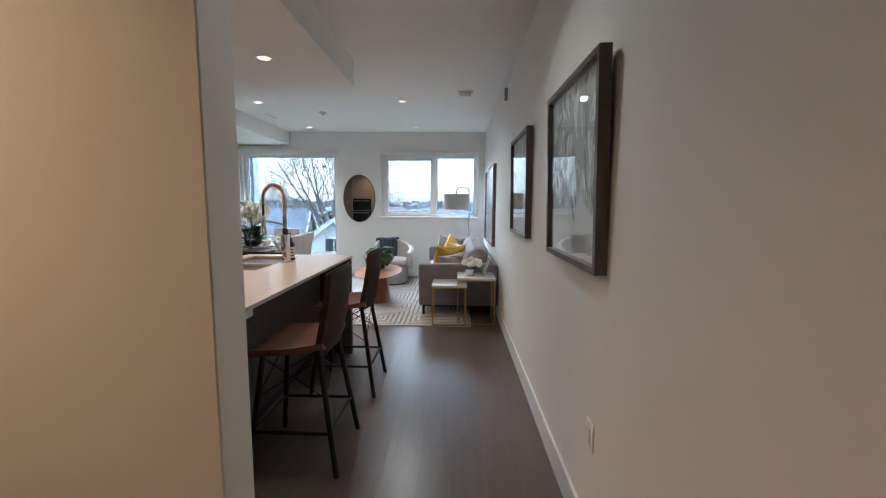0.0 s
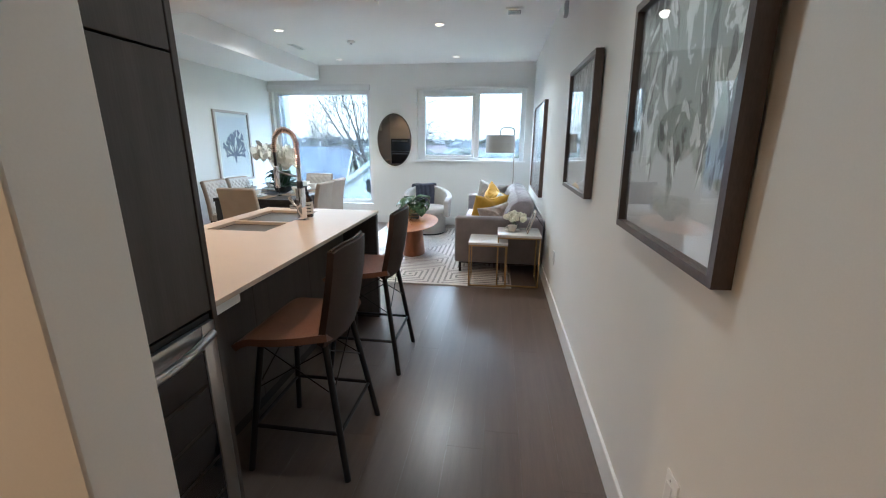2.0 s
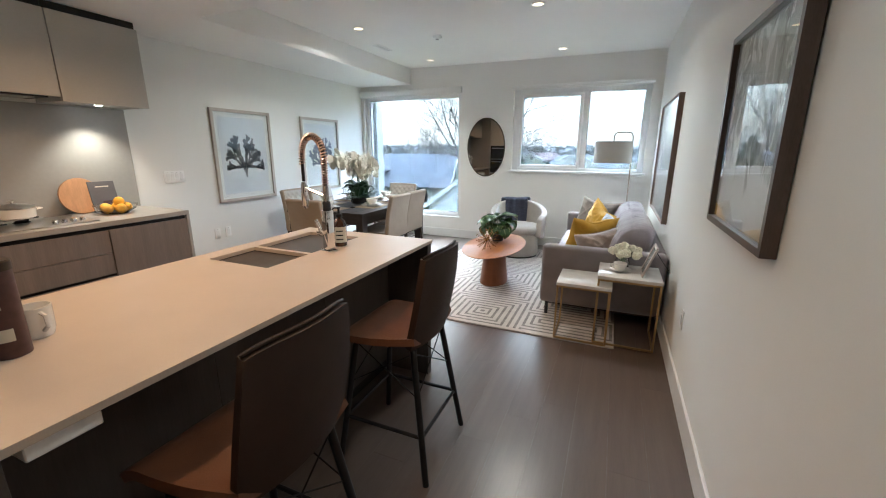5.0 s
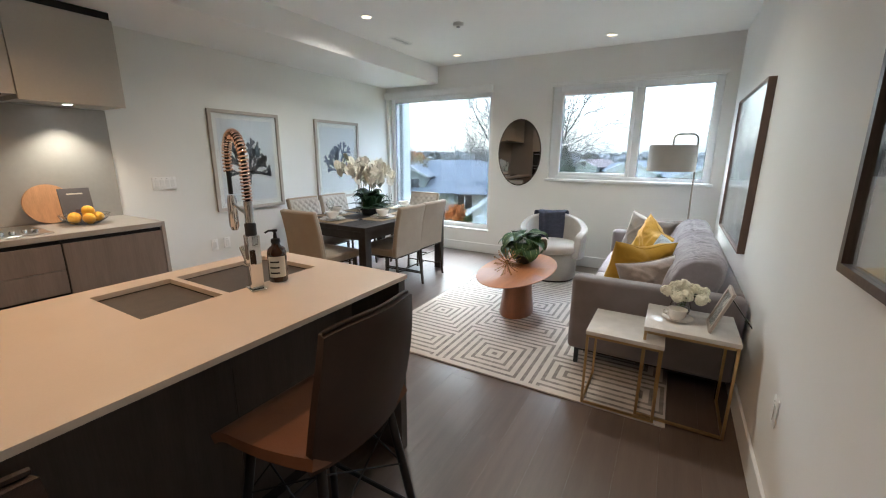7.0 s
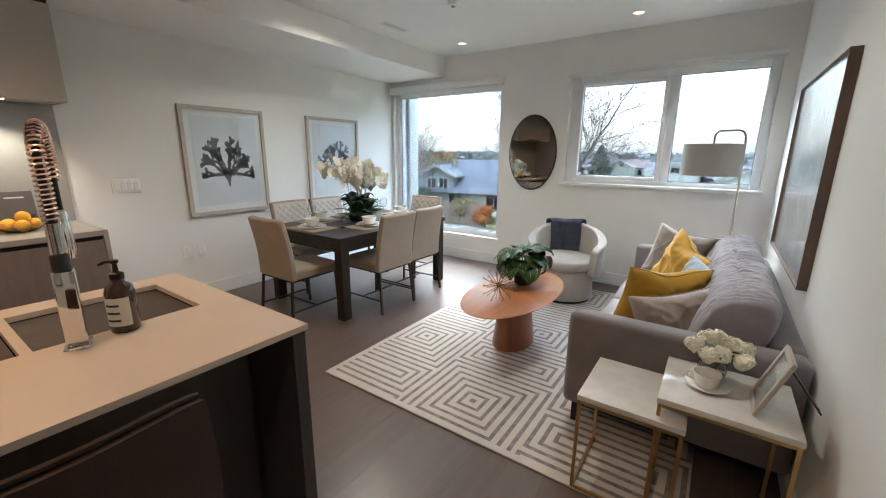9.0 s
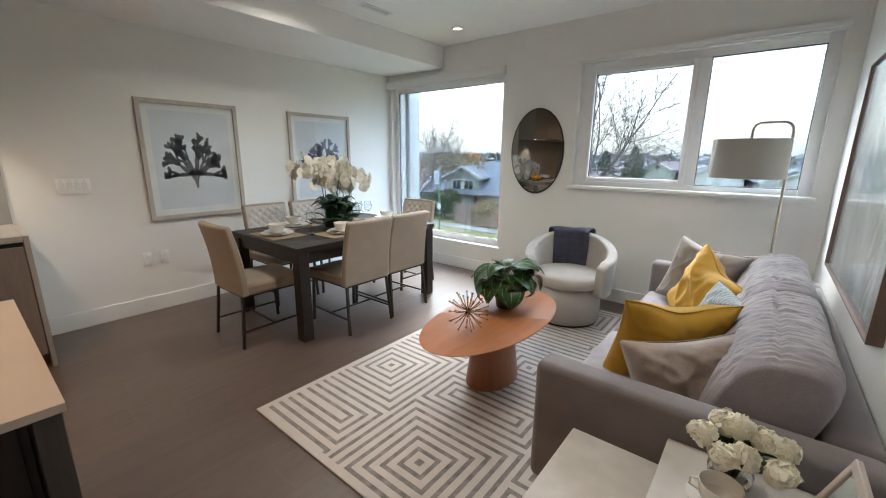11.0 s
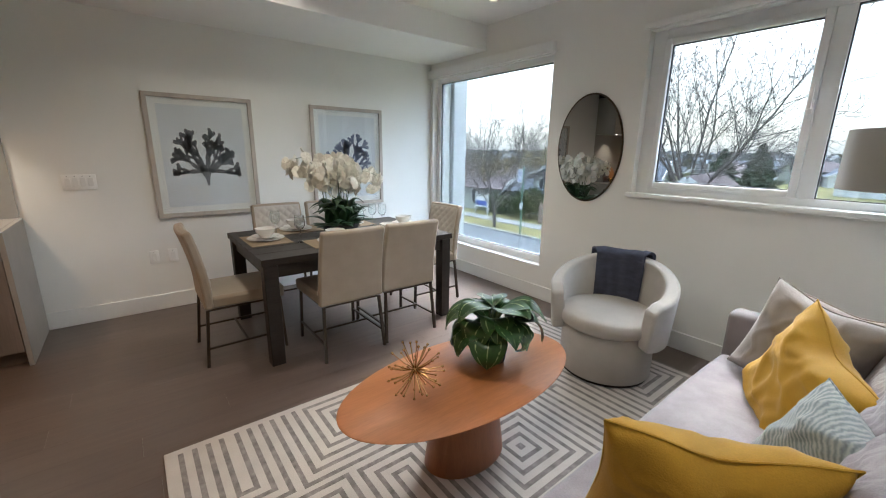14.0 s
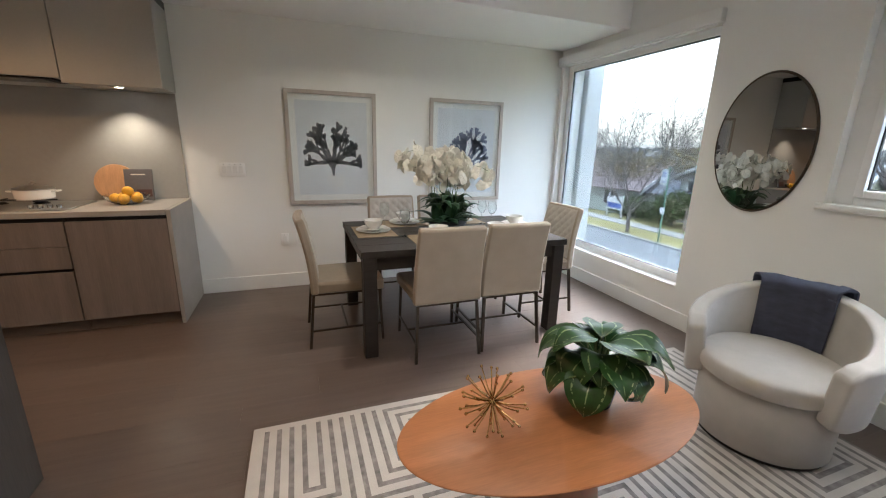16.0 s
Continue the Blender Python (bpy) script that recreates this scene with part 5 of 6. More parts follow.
for k in range(44):
    z = 1 - 2 * (k + 0.5) / 44
    a = k * 2.39996
    d = Vector((math.sqrt(1 - z * z) * math.cos(a), math.sqrt(1 - z * z) * math.sin(a), z))
    L = 0.120 + 0.008 * math.sin(k * 3.7)
    if d.z * L < -0.112:
        L = 0.112 / -d.z
    bend = Vector((0, 0, -0.012))
    r_ = part("ray", tube([d * 0.01, d * L * 0.5 + bend * 0.5, d * (L - 0.004)], 0.0023, 5), M_ANTIQUE, ur)
    join_ball = lathe([(0.0, -0.0058), (0.004, -0.004), (0.0058, 0.0), (0.004, 0.004), (0.0, 0.0058)], 8, d * (L - 0.002))
    part("ball_tip", join_ball, M_ANTIQUE, r_)
pl = thing("potted_plant", "variegated broad-leaf plant in a dark pot", "potted plant", pose(-1.0, 5.83, TOP))
part("pot", lathe([(0.0, 0.0005), (0.055, 0.0005), (0.065, 0.006), (0.078, 0.085), (0.074, 0.085), (0.0, 0.075)], 28), M_POTDARK, pl, "dark round pot")
rnd = random.Random(11)
for k in range(23):
    a = k * 2.39996 + rnd.uniform(-0.2, 0.2)
    ring = k / 23
    length, width = rnd.uniform(0.18, 0.245), rnd.uniform(0.066, 0.092)
    b0 = Vector((0.02 * math.cos(a), 0.02 * math.sin(a), 0.075))
    e0 = Vector(((0.02 + 0.10 * ring) * math.cos(a), (0.02 + 0.10 * ring) * math.sin(a), 0.265 - 0.13 * ring + rnd.uniform(-0.035, 0.04)))
    d, n_ = Vector((math.cos(a), math.sin(a), 0)), Vector((-math.sin(a), math.cos(a), 0))
    droop = 0.55 + 1.6 * ring + rnd.uniform(-0.5, 0.5)
    def blade(u, v):
        s_ = 2 * u - 1
        w = width * math.sin(math.pi * (0.03 + 0.94 * v) ** 0.85) * s_
        out, up = 0.0, 0.0
        for q in range(8):
            t = v * (q + 0.5) / 8
            aa = 0.6 - droop * 1.7 * t
            out += math.cos(aa) * length * v / 8
            up += math.sin(aa) * length * v / 8
        return e0 + d * out + Vector((0, 0, max(up, -(e0.z - 0.006)))) + n_ * w + Vector((0, 0, 0.25 * abs(w) + 0.009 * math.sin(8 * v + k) * abs(s_)))
    lf = part("leaf", sheet(blade, 8, 12, 0.0016, uv="blade"), M_BLADE, pl, "dark green leaf with cream veins")
    part("leaf_stalk", tube([b0, b0.lerp(e0, 0.6) + Vector((0, 0, 0.02)), e0], 0.003, 6), M_STEM, lf)

# ---- swivel armchair ----
ac = thing("swivel_armchair", "oatmeal fabric barrel swivel armchair on a drum base", "armchair", pose(-1.01, 6.95, 0.0125, 0, 0, 14))
part("plinth", lathe([(0.0, 0.0), (0.275, 0.0), (0.28, 0.004), (0.28, 0.022), (0.0, 0.022)], 48), M_BLACK, ac, "black swivel plinth")
part("drum_base", lathe([(0.0, 0.0225), (0.286, 0.0225), (0.292, 0.03), (0.292, 0.32), (0.286, 0.33), (0.0, 0.33)], 56), M_BOUCLE, ac)
part("seat_cushion", lathe([(0.0, 0.331), (0.28, 0.331), (0.302, 0.345), (0.31, 0.375), (0.305, 0.41), (0.285, 0.43), (0.2, 0.442), (0.0, 0.448)], 56, (0, -0.01, 0)), M_BOUCLE, ac, "round padded seat cushion")
def shell(u, v):
    a = radians(90 - 128 + 256 * u)
    k = abs(2 * u - 1)
    topz = 0.738 - 0.16 * (3 * k ** 2 - 2 * k ** 3) ** 1.3 - 0.04 * max(0, k - 0.93) / 0.07
    low = 0.27 + 0.015 * max(0, k - 0.9) * 10
    z = low + (topz - low) * v
    r = 0.325 + 0.025 * v
    return (r * math.cos(a), r * math.sin(a) * 1.0, z)
soften(part("barrel_back", sheet(shell, 56, 12, 0.085), M_BOUCLE, ac, "curved padded back and arms"), 0.03, 4)
th = thing("throw_blanket", "navy knitted throw draped over the armchair back", "blanket", pose(-1.01, 6.95, 0.0125, 0, 0, 14))
def drape(u, v):
    a = radians(90 + 38 - 62 * u)
    s = v * 1.0
    if s < 0.62:
        z, r = 0.42 + (0.738 - 0.42) * (s / 0.62), 0.280 + 0.014 * (s / 0.62)
    elif s < 0.76:
        q = (s - 0.62) / 0.14 * math.pi
        z, r = 0.738 + 0.028 * math.sin(q), 0.349 - 0.055 * math.cos(q)
    else:
        q = (s - 0.76) / 0.24
        z, r = 0.738 - 0.20 * q, 0.404 + 0.002 * q
    f = 0.004 * math.sin(u * 26 + s * 3) + 0.003 * math.sin(u * 11 - s * 9)
    return ((r + f) * math.cos(a), (r + f) * math.sin(a), z + 0.004 * math.sin(u * 9))
part("blanket", sheet(drape, 40, 44, 0.011), M_NAVY, th)
part("folded_edge", sheet(lambda u, v: tuple(Vector(drape(0.90 + 0.13 * u, 0.02 + 0.9 * v)) + Vector((0.0, -0.012 if v < 0.6 else 0.012, 0.006))), 8, 36, 0.010), M_NAVY, th)

# ---- sofa ----
sf = thing("sofa", "two-seat grey velvet sofa with slim arms and loose cushions", "sofa")
SX0, SX1, SY0, SY1 = -0.345, 0.635, 4.908, 7.035
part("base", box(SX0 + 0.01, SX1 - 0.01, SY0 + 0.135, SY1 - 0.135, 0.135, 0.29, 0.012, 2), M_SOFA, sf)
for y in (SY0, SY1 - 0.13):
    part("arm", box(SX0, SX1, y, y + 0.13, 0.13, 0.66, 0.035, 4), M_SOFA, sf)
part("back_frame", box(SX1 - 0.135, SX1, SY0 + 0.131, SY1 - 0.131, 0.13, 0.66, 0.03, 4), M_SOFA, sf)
MID = (SY0 + SY1) / 2
for a, b in ((SY0 + 0.133, MID - 0.002), (MID + 0.002, SY1 - 0.133)):
    bm = box(SX0 + 0.005, 0.42, a, b, 0.2905, 0.43, 0.035, 4)
    bmesh.ops.subdivide_edges(bm, edges=[e for e in bm.edges if e.calc_length() > 0.2], cuts=10, use_grid_fill=True)
    for v_ in bm.verts:
        k = max(0, 1 - ((v_.co.y - (a + b) / 2) / ((b - a) / 2)) ** 4) * max(0, 1 - ((v_.co.x - 0.03) / 0.42) ** 4)
        if v_.co.z > 0.40:
            v_.co.z += 0.018 * k + 0.006 * noise.noise(v_.co * 6)
    part("seat_cushion", bm, M_SOFALITE, sf, "light grey velvet seat cushion")
    def roll(u, v, a=a, b=b):
        ang = 2 * math.pi * v
        e = min(1, 9 * min(u, 1 - u)) ** 0.5
        ca, sa = math.cos(ang), math.sin(ang)
        sq = lambda q: math.copysign(abs(q) ** 0.72, q)
        x, z = 0.355 + 0.155 * sq(ca) * (0.75 + 0.25 * e), 0.645 + 0.215 * sq(sa) * (0.82 + 0.18 * e)
        x += 0.06 * (z - 0.645) / 0.2
        y = a + 0.01 + (b - a - 0.02) * u
        w = math.exp(-((ang - 1.75) / 0.06) ** 2) + math.exp(-((ang - 2.75) / 0.06) ** 2)
        near = max(math.exp(-((ang - 1.75) / 0.38) ** 2), math.exp(-((ang - 2.75) / 0.38) ** 2), 0.35)
        pl_ = (noise.noise(Vector((y * 30 + 2.5 * noise.noise(Vector((y * 5, ang * 2, 1))), ang * 2.2, 2 * a))) + 0.8 * noise.noise(Vector((y * 62, ang * 4.5, 5)))) * near
        f = 1 + e * (0.062 * pl_ - 0.06 * w + 0.02 * noise.noise(Vector((y * 7, ang * 1.6, 9))))
        return (0.355 + (x - 0.355) * f, y, 0.645 + (z - 0.645) * f)
    bm = bmesh.new()
    nu, nv = 150, 72
    grid = [[bm.verts.new(roll(i / nu, j / nv)) for j in range(nv)] for i in range(nu + 1)]
    for i in range(nu):
        for j in range(nv):
            bm.faces.new((grid[i][j], grid[i][(j + 1) % nv], grid[i + 1][(j + 1) % nv], grid[i + 1][j]))
    bm.faces.new(grid[0])
    bm.faces.new(grid[-1][::-1])
    part("back_cushion", bm, M_SOFALITE, sf, "gathered pleated back cushion", sharp=70)
for x in (SX0 + 0.05, SX1 - 0.08):
    for y in (SY0 + 0.03, SY1 - 0.06):
        part("leg", box(x, x + 0.028, y, y + 0.028, 0.012 if x < 0.2 else 0.0, 0.131, 0.002, 1), M_BLACK, sf)
part("leg_rail", box(SX0 + 0.05, SX1 - 0.06, SY0 + 0.034, SY0 + 0.054, 0.115, 0.1305, 0.002, 1), M_BLACK, sf)


def leaning(centre, side, up):
    """A pose whose local x runs along side and whose local z runs as near to up as it can."""
    x = Vector(side).normalized()
    z = (Vector(up) - x * x.dot(Vector(up))).normalized()
    m = Matrix((x, z.cross(x), z)).transposed().to_4x4()
    m.translation = centre
    return m


def throw_pillow(mat, label, x, y, z, size, rx, ry, rz, seed, dent=0.05, t=0.17, m=None):
    p = thing("throw_pillow", label, "pillow", m or pose(x, y, z, rx, ry, rz), "throw pillows on the sofa")
    part("cover", pillow(size, size, t, seed, 0.011, dent), mat, p, sharp=80)
    w = size / 2
    edge = []
    for k in range(40):
        q = k / 10
        s_ = (q % 1) * 2 - 1
        u, v = [(s_, -1), (1, s_), (-s_, 1), (-1, -s_)][int(q)]
        dz = dent * max(0, v) * math.exp(-(u / 0.42) ** 2)
        edge.append((w * u * (1 - 0.10 * (1 - v * v)), 0, w * v * (1 - 0.10 * (1 - u * u)) - dz))
    part("seam", tube(edge, 0.0035, 5, closed=True), mat, p)


throw_pillow(M_BEIGEPIL, "taupe velvet throw pillow leaning at the sofa's near arm", 0, 0, 0, 0.44, 0, 0, 0, 1, 0.0, 0.23, leaning((0.15, 5.245, 0.55), (0.80, 0.45, 0.16), (0.0, 0.42, 0.9)))
throw_pillow(M_YELLOW, "mustard velvet throw pillow leaning over a taupe one", 0, 0, 0, 0.495, 0, 0, 0, 2, 0.035, 0.16, leaning((0.005, 5.53, 0.605), (0.797, 0.601, -0.04), (0.234, -0.25, 0.94)))
throw_pillow(M_BLUEPIL, "pale blue woven throw pillow with a fine stripe", 0.20, 5.90, 0.575, 0.44, -24, 6, -50, 3, 0.02)
throw_pillow(M_YELLOW, "mustard velvet throw pillow tipped to one corner", 0.055, 6.39, 0.60, 0.50, -13, 20, -58, 4, 0.03, 0.16)
throw_pillow(M_GREYPIL, "grey linen throw pillow behind a mustard one", 0.0, 6.70, 0.65, 0.46, -16, 9, -22, 5, 0.02)
throw_pillow(M_BEIGEPIL, "taupe velvet throw pillow against the far arm", 0.12, 6.80, 0.635, 0.42, -8, 2, -10, 6, 0.02, 0.13)


# ---- nesting side tables ----
def side_table(x0, x1, y0, y1, top, label):
    s = thing("side_table", label, "side table", group="nesting tables")
    part("marble_top", box(x0, x1, y0, y1, top - 0.025, top, 0.003, 2), M_MARBLE, s, "white veined marble top")
    b = 0.014
    for x in (x0 + 0.004, x1 - 0.004 - b):
        for y in (y0 + 0.004, y1 - 0.004 - b):
            part("leg", box(x, x + b, y, y + b, 0.0125, top - 0.0255, 0.001, 1), M_GOLD, s)
        part("floor_rail", box(x, x + b, y0 + 0.0185, y1 - 0.0185, 0.0125, 0.0125 + b, 0.001, 1), M_GOLD, s)
    part("floor_rail", box(x0 + 0.0185, x1 - 0.0185, y0 + 0.004, y0 + 0.004 + b, 0.0125, 0.0125 + b, 0.001, 1), M_GOLD, s)
    part("top_rail", box(x0 + 0.0185, x1 - 0.0185, y0 + 0.004, y0 + 0.004 + b, top - 0.04, top - 0.0255, 0.001, 1), M_GOLD, s)
    return s


side_table(0.135, 0.573, 4.50, 4.902, 0.56, "taller marble and gold side table by the sofa")
side_table(-0.155, 0.245, 4.465, 4.86, 0.48, "lower marble and gold side table tucked beside the taller")
sc = thing("saucer", "white porcelain saucer under the flower cup", "saucer", pose(0.29, 4.70, 0.56))
part("dish", lathe([(0.0, 0.001), (0.04, 0.001), (0.05, 0.004), (0.078, 0.014), (0.078, 0.0165), (0.05, 0.007), (0.0, 0.004)], 36), M_PORCELAIN, sc)
part("rim", tube([(0.078 * math.cos(a * math.pi / 18), 0.078 * math.sin(a * math.pi / 18), 0.0155) for a in range(36)], 0.0014, 6, closed=True), M_PORCELAIN, sc)
cp = thing("teacup", "white porcelain cup on the saucer", "cup", pose(0.285, 4.695, 0.5645))
part("cup", lathe([(0.0, 0.0), (0.03, 0.0), (0.044, 0.02), (0.05, 0.06), (0.048, 0.06), (0.041, 0.021), (0.0, 0.006)], 32), M_PORCELAIN, cp)
part("handle", tube([(-0.046, 0, 0.05), (-0.066, 0.0, 0.045), (-0.066, 0, 0.025), (-0.042, 0, 0.018)], 0.004, 8), M_PORCELAIN, cp)
vs = thing("flower_vase", "small clear glass vase of white peonies on the side table", "vase of flowers", pose(0.30, 4.795, 0.56))
part("vase", lathe([(0.0, 0.001), (0.035, 0.001), (0.05, 0.02), (0.054, 0.05), (0.045, 0.085), (0.05, 0.10), (0.048, 0.10), (0.043, 0.085), (0.051, 0.05), (0.047, 0.022), (0.0, 0.006)], 32), M_CLEAR, vs, "clear glass bowl vase")
rnd = random.Random(8)
for k, (px, py, pz) in enumerate(((-0.075, -0.02, 0.14), (-0.03, 0.06, 0.15), (0.02, -0.05, 0.13), (0.06, 0.02, 0.155), (0.095, -0.05, 0.125), (0.0, 0.02, 0.172), (-0.02, -0.07, 0.125), (0.10, 0.03, 0.14))):
    stem = part("stem", tube([(px * 0.1, py * 0.1, 0.02), (px * 0.3, py * 0.3, 0.10), (px, py, pz - 0.02)], 0.003, 6), M_STEM, vs)
    bm = bmesh.new()
    for q in range(34):
        z = 1 - 1.75 * (q + 0.5) / 34
        a = q * 2.39996
        r = 0.041 * (0.75 + 0.25 * rnd.random())
        d = Vector((math.sqrt(1 - z * z) * math.cos(a), math.sqrt(1 - z * z) * math.sin(a), z * 0.8))
        turn = d.to_track_quat("Z", "Y").to_matrix().to_4x4()
        join(bm, sheet(lambda u, v: ((u - 0.5) * 0.046 * math.sin(math.pi * (0.15 + 0.75 * v)), (v - 0.5) * 0.044, -0.35 * ((u - 0.5) ** 2 + (v - 0.4) ** 2) * 0.05 + 0.003 * math.sin(9 * u + q)), 3, 3, 0.0012), Matrix.Translation(Vector((px, py, pz)) + d * r * 0.8) @ turn @ pose(0, 0, 0, rnd.uniform(-25, 35), rnd.uniform(-25, 25), rnd.uniform(0, 360)))
    part("peony_bloom", bm, M_PEONY, stem, "white peony bloom")
for k in range(9):
    a = k * 0.7
    part("leaf", sheet(strap_leaf(rnd, (0.02 * math.cos(a), 0.02 * math.sin(a), 0.09), a, 0.10, 0.022, 0.5), 4, 6, 0.0015), M_LEAFDARK, vs)
pf = thing("photo_frame", "silver-grey photo frame propped on the side table", "photo frame", pose(0.435, 4.655, 0.564, 0, 0, 90) @ pose(0, 0, 0, 19))
for q in ((-0.09, 0.09, 0.0, 0.022), (-0.09, 0.09, 0.218, 0.24)):
    part("frame_rail", box(q[0], q[1], -0.007, 0.007, q[2], q[3], 0.002, 1), M_FRAMEPALE, pf)
for q in (-0.09, 0.068):
    part("frame_rail", box(q, q + 0.022, -0.007, 0.007, 0.0225, 0.2175, 0.002, 1), M_FRAMEPALE, pf)
part("photo", box(-0.067, 0.067, -0.004, 0.0, 0.023, 0.217), M_ABSTRACT2, pf, "grey landscape print", smooth=False)
g = part("glass", box(-0.067, 0.067, 0.002, 0.004, 0.023, 0.217), M_PICGLASS, pf, smooth=False)
g.visible_shadow = False
part("easel_leg", join(None, box(-0.02, 0.02, -0.005, 0.0, -0.185, 0.0, 0.001, 1), pose(0, -0.008, 0.20, -55)), M_BLACK, pf, "black easel strut")

# ---- floor lamp ----
fl = thing("floor_lamp", "slim nickel arc floor lamp with grey drum shade", "floor lamp")
LX, LY = 0.375, 7.30
part("base", lathe([(0.0, 0.0125), (0.13, 0.0125), (0.135, 0.018), (0.13, 0.03), (0.02, 0.036), (0.0, 0.036)], 40, (LX, LY, 0)), M_NICKEL, fl)
pts = [(LX, LY, 0.036), (LX - 0.012, LY, 0.7), (LX - 0.025, LY, 1.62)] + [(LX - 0.025 - 0.055 + 0.055 * math.cos(a), LY, 1.62 + 0.07 * math.sin(a)) for a in (0.4, 0.8, 1.2, 1.57)] + [(LX - 0.20, LY, 1.69)] + [(LX - 0.20 - 0.05 * math.sin(a), LY, 1.64 + 0.05 * math.cos(a)) for a in (0.4, 0.8, 1.2, 1.57)] + [(LX - 0.25, LY, 1.55)]
part("pole", tube(pts, 0.0095, 10), M_NICKEL, fl, "bent nickel tube")
SXc = LX - 0.25
part("shade", lathe([(0.232, 1.30), (0.235, 1.30), (0.229, 1.575), (0.226, 1.575), (0.232, 1.301)], 56, (SXc, LY, 0)), M_LAMPSHADE, fl, "grey linen drum shade")
part("shade_disc", lathe([(0.0, 1.555), (0.225, 1.555), (0.225, 1.558), (0.0, 1.558)], 48, (SXc, LY, 0)), M_LAMPSHADE, fl)
part("socket", lathe([(0.0, 1.45), (0.02, 1.45), (0.02, 1.5545), (0.0, 1.5545)], 16, (SXc, LY, 0)), M_NICKEL, fl)


# ---- outside: street, houses and trees seen through the windows ----
GZ = -4.0
solid("ground", box(-900, 900, 9.5, 1500, GZ - 0.3, GZ), M_GRASS, "patchy autumn lawn reaching to the horizon", "ground", kind="structure", smooth=False)
solid("road", box(-300, 300, 15.5, 24.6, GZ, GZ + 0.02), M_ROAD, "wet-looking grey asphalt street", "road", kind="structure", smooth=False)
solid("pavement", box(-300, 300, 27.6, 29.0, GZ, GZ + 0.05), M_KERB, "pale concrete pavement behind a grass verge", "pavement", kind="structure", smooth=False)
solid("kerb", box(-300, 300, 24.6, 24.85, GZ, GZ + 0.14, 0.02, 1), M_KERB, "raised concrete kerb along the street", "kerb", kind="structure")
solid("exterior_fin", box(-4.35, -3.93, YF + WALL_T + 0.02, YF + WALL_T + 0.24, GZ, 3.6, 0.01, 1), M_EXTWHITE, "white panelled exterior pilaster beside the picture window", "wall", kind="structure")


def bare_tree(x, y, height, spread, seed, label, density=1.0, stems=6, lean=(0, 0)):
    """Short trunk that forks low into rising limbs; every limb carries side branches at a narrow angle, down to fine tips."""
    rnd = random.Random(seed)
    tr = thing("bare_tree", label, "tree", pose(x, y, GZ))
    trunk, limbs, twigs = bmesh.new(), bmesh.new(), bmesh.new()

    def path(p, d, length, n, wander, rise):
        pts = [p]
        for k in range(n):
            d = (d + Vector((rnd.uniform(-1, 1), rnd.uniform(-1, 1), rnd.uniform(-1, 1))) * wander + Vector((0, 0, rise))).normalized()
            pts.append(pts[-1] + d * length / n)
        return pts

    def branch(p, d, length, r, level):
        n = (0, 10, 6, 4, 3)[level]
        pts = path(p, d, length, n, (0, 0.13, 0.15, 0.17, 0.2)[level], (0, 0.05, 0.06, 0.05, 0.03)[level])
        tube(pts, r, (0, 7, 5, 3, 3)[level], limbs if level < 3 else twigs, r_end=r * (0.16 if level < 4 else 0.5))
        if level == 4:
            return
        count = int((0, 12, 8, 5)[level] * density)
        spin = rnd.uniform(0, 6.28)
        for k in range(count):
            t = 0.18 + 0.80 * (k + rnd.random()) / count
            i = min(n - 1, int(t * n))
            q = pts[i].lerp(pts[i + 1], t * n - i)
            axis = (pts[i + 1] - pts[i]).normalized()
            u = axis.cross(Vector((0.3, 0.2, 1))).normalized()
            w = axis.cross(u)
            spin += 2.4 + rnd.uniform(-0.5, 0.5)
            open_ = rnd.uniform(0.5, 0.95)
            side = axis * math.cos(open_) + (u * math.cos(spin) + w * math.sin(spin)) * math.sin(open_)
            branch(q, side, length * (0, 0.44, 0.46, 0.5)[level] * (1.2 - 0.75 * t) * rnd.uniform(0.75, 1.25), max(0.0105, r * (1 - 0.75 * t) * 0.52), level + 1)

    top = path(Vector((0, 0, 0)), Vector((lean[0], lean[1], 1)).normalized(), height * 0.17, 5, 0.05, 0.0)
    tube(top, height * 0.0145, 9, trunk, r_end=height * 0.012)
    turn = rnd.uniform(0, 6.28)
    for k in range(stems):
        a = turn + 6.28 * k / stems + rnd.uniform(-0.3, 0.3)
        out = spread * (0.3 + 0.7 * ((k * 0.618) % 1)) * rnd.uniform(0.85, 1.1)
        branch(top[-1 if k % 3 else -2], Vector((math.cos(a) * out, math.sin(a) * out, 1.0)).normalized(), height * rnd.uniform(0.62, 0.8), height * rnd.uniform(0.0048, 0.0066), 1)
    part("trunk", trunk, M_BARK, tr)
    part("limbs", limbs, M_BARK, tr)
    part("crown", twigs, M_TWIG, tr, "bare grey-brown twigs")
    return tr


bare_tree(-10.4, 32.0, 16.0, 1.5, 5, "large bare street tree spreading fine twigs", 1.2, 9, (0.1, 0))
bare_tree(-20.6, 25.8, 9.3, 1.5, 12, "bare spreading tree on the grass verge", 1.15, 7)
bare_tree(5.0, 36.0, 13.0, 0.75, 21, "tall bare tree beyond the rooftops", 0.9, 6)
bare_tree(-33.0, 44.0, 12.0, 0.9, 31, "bare tree behind the houses", 0.8)
bare_tree(-24.0, 52.0, 11.0, 0.9, 41, "bare tree behind the grey roof", 0.8)


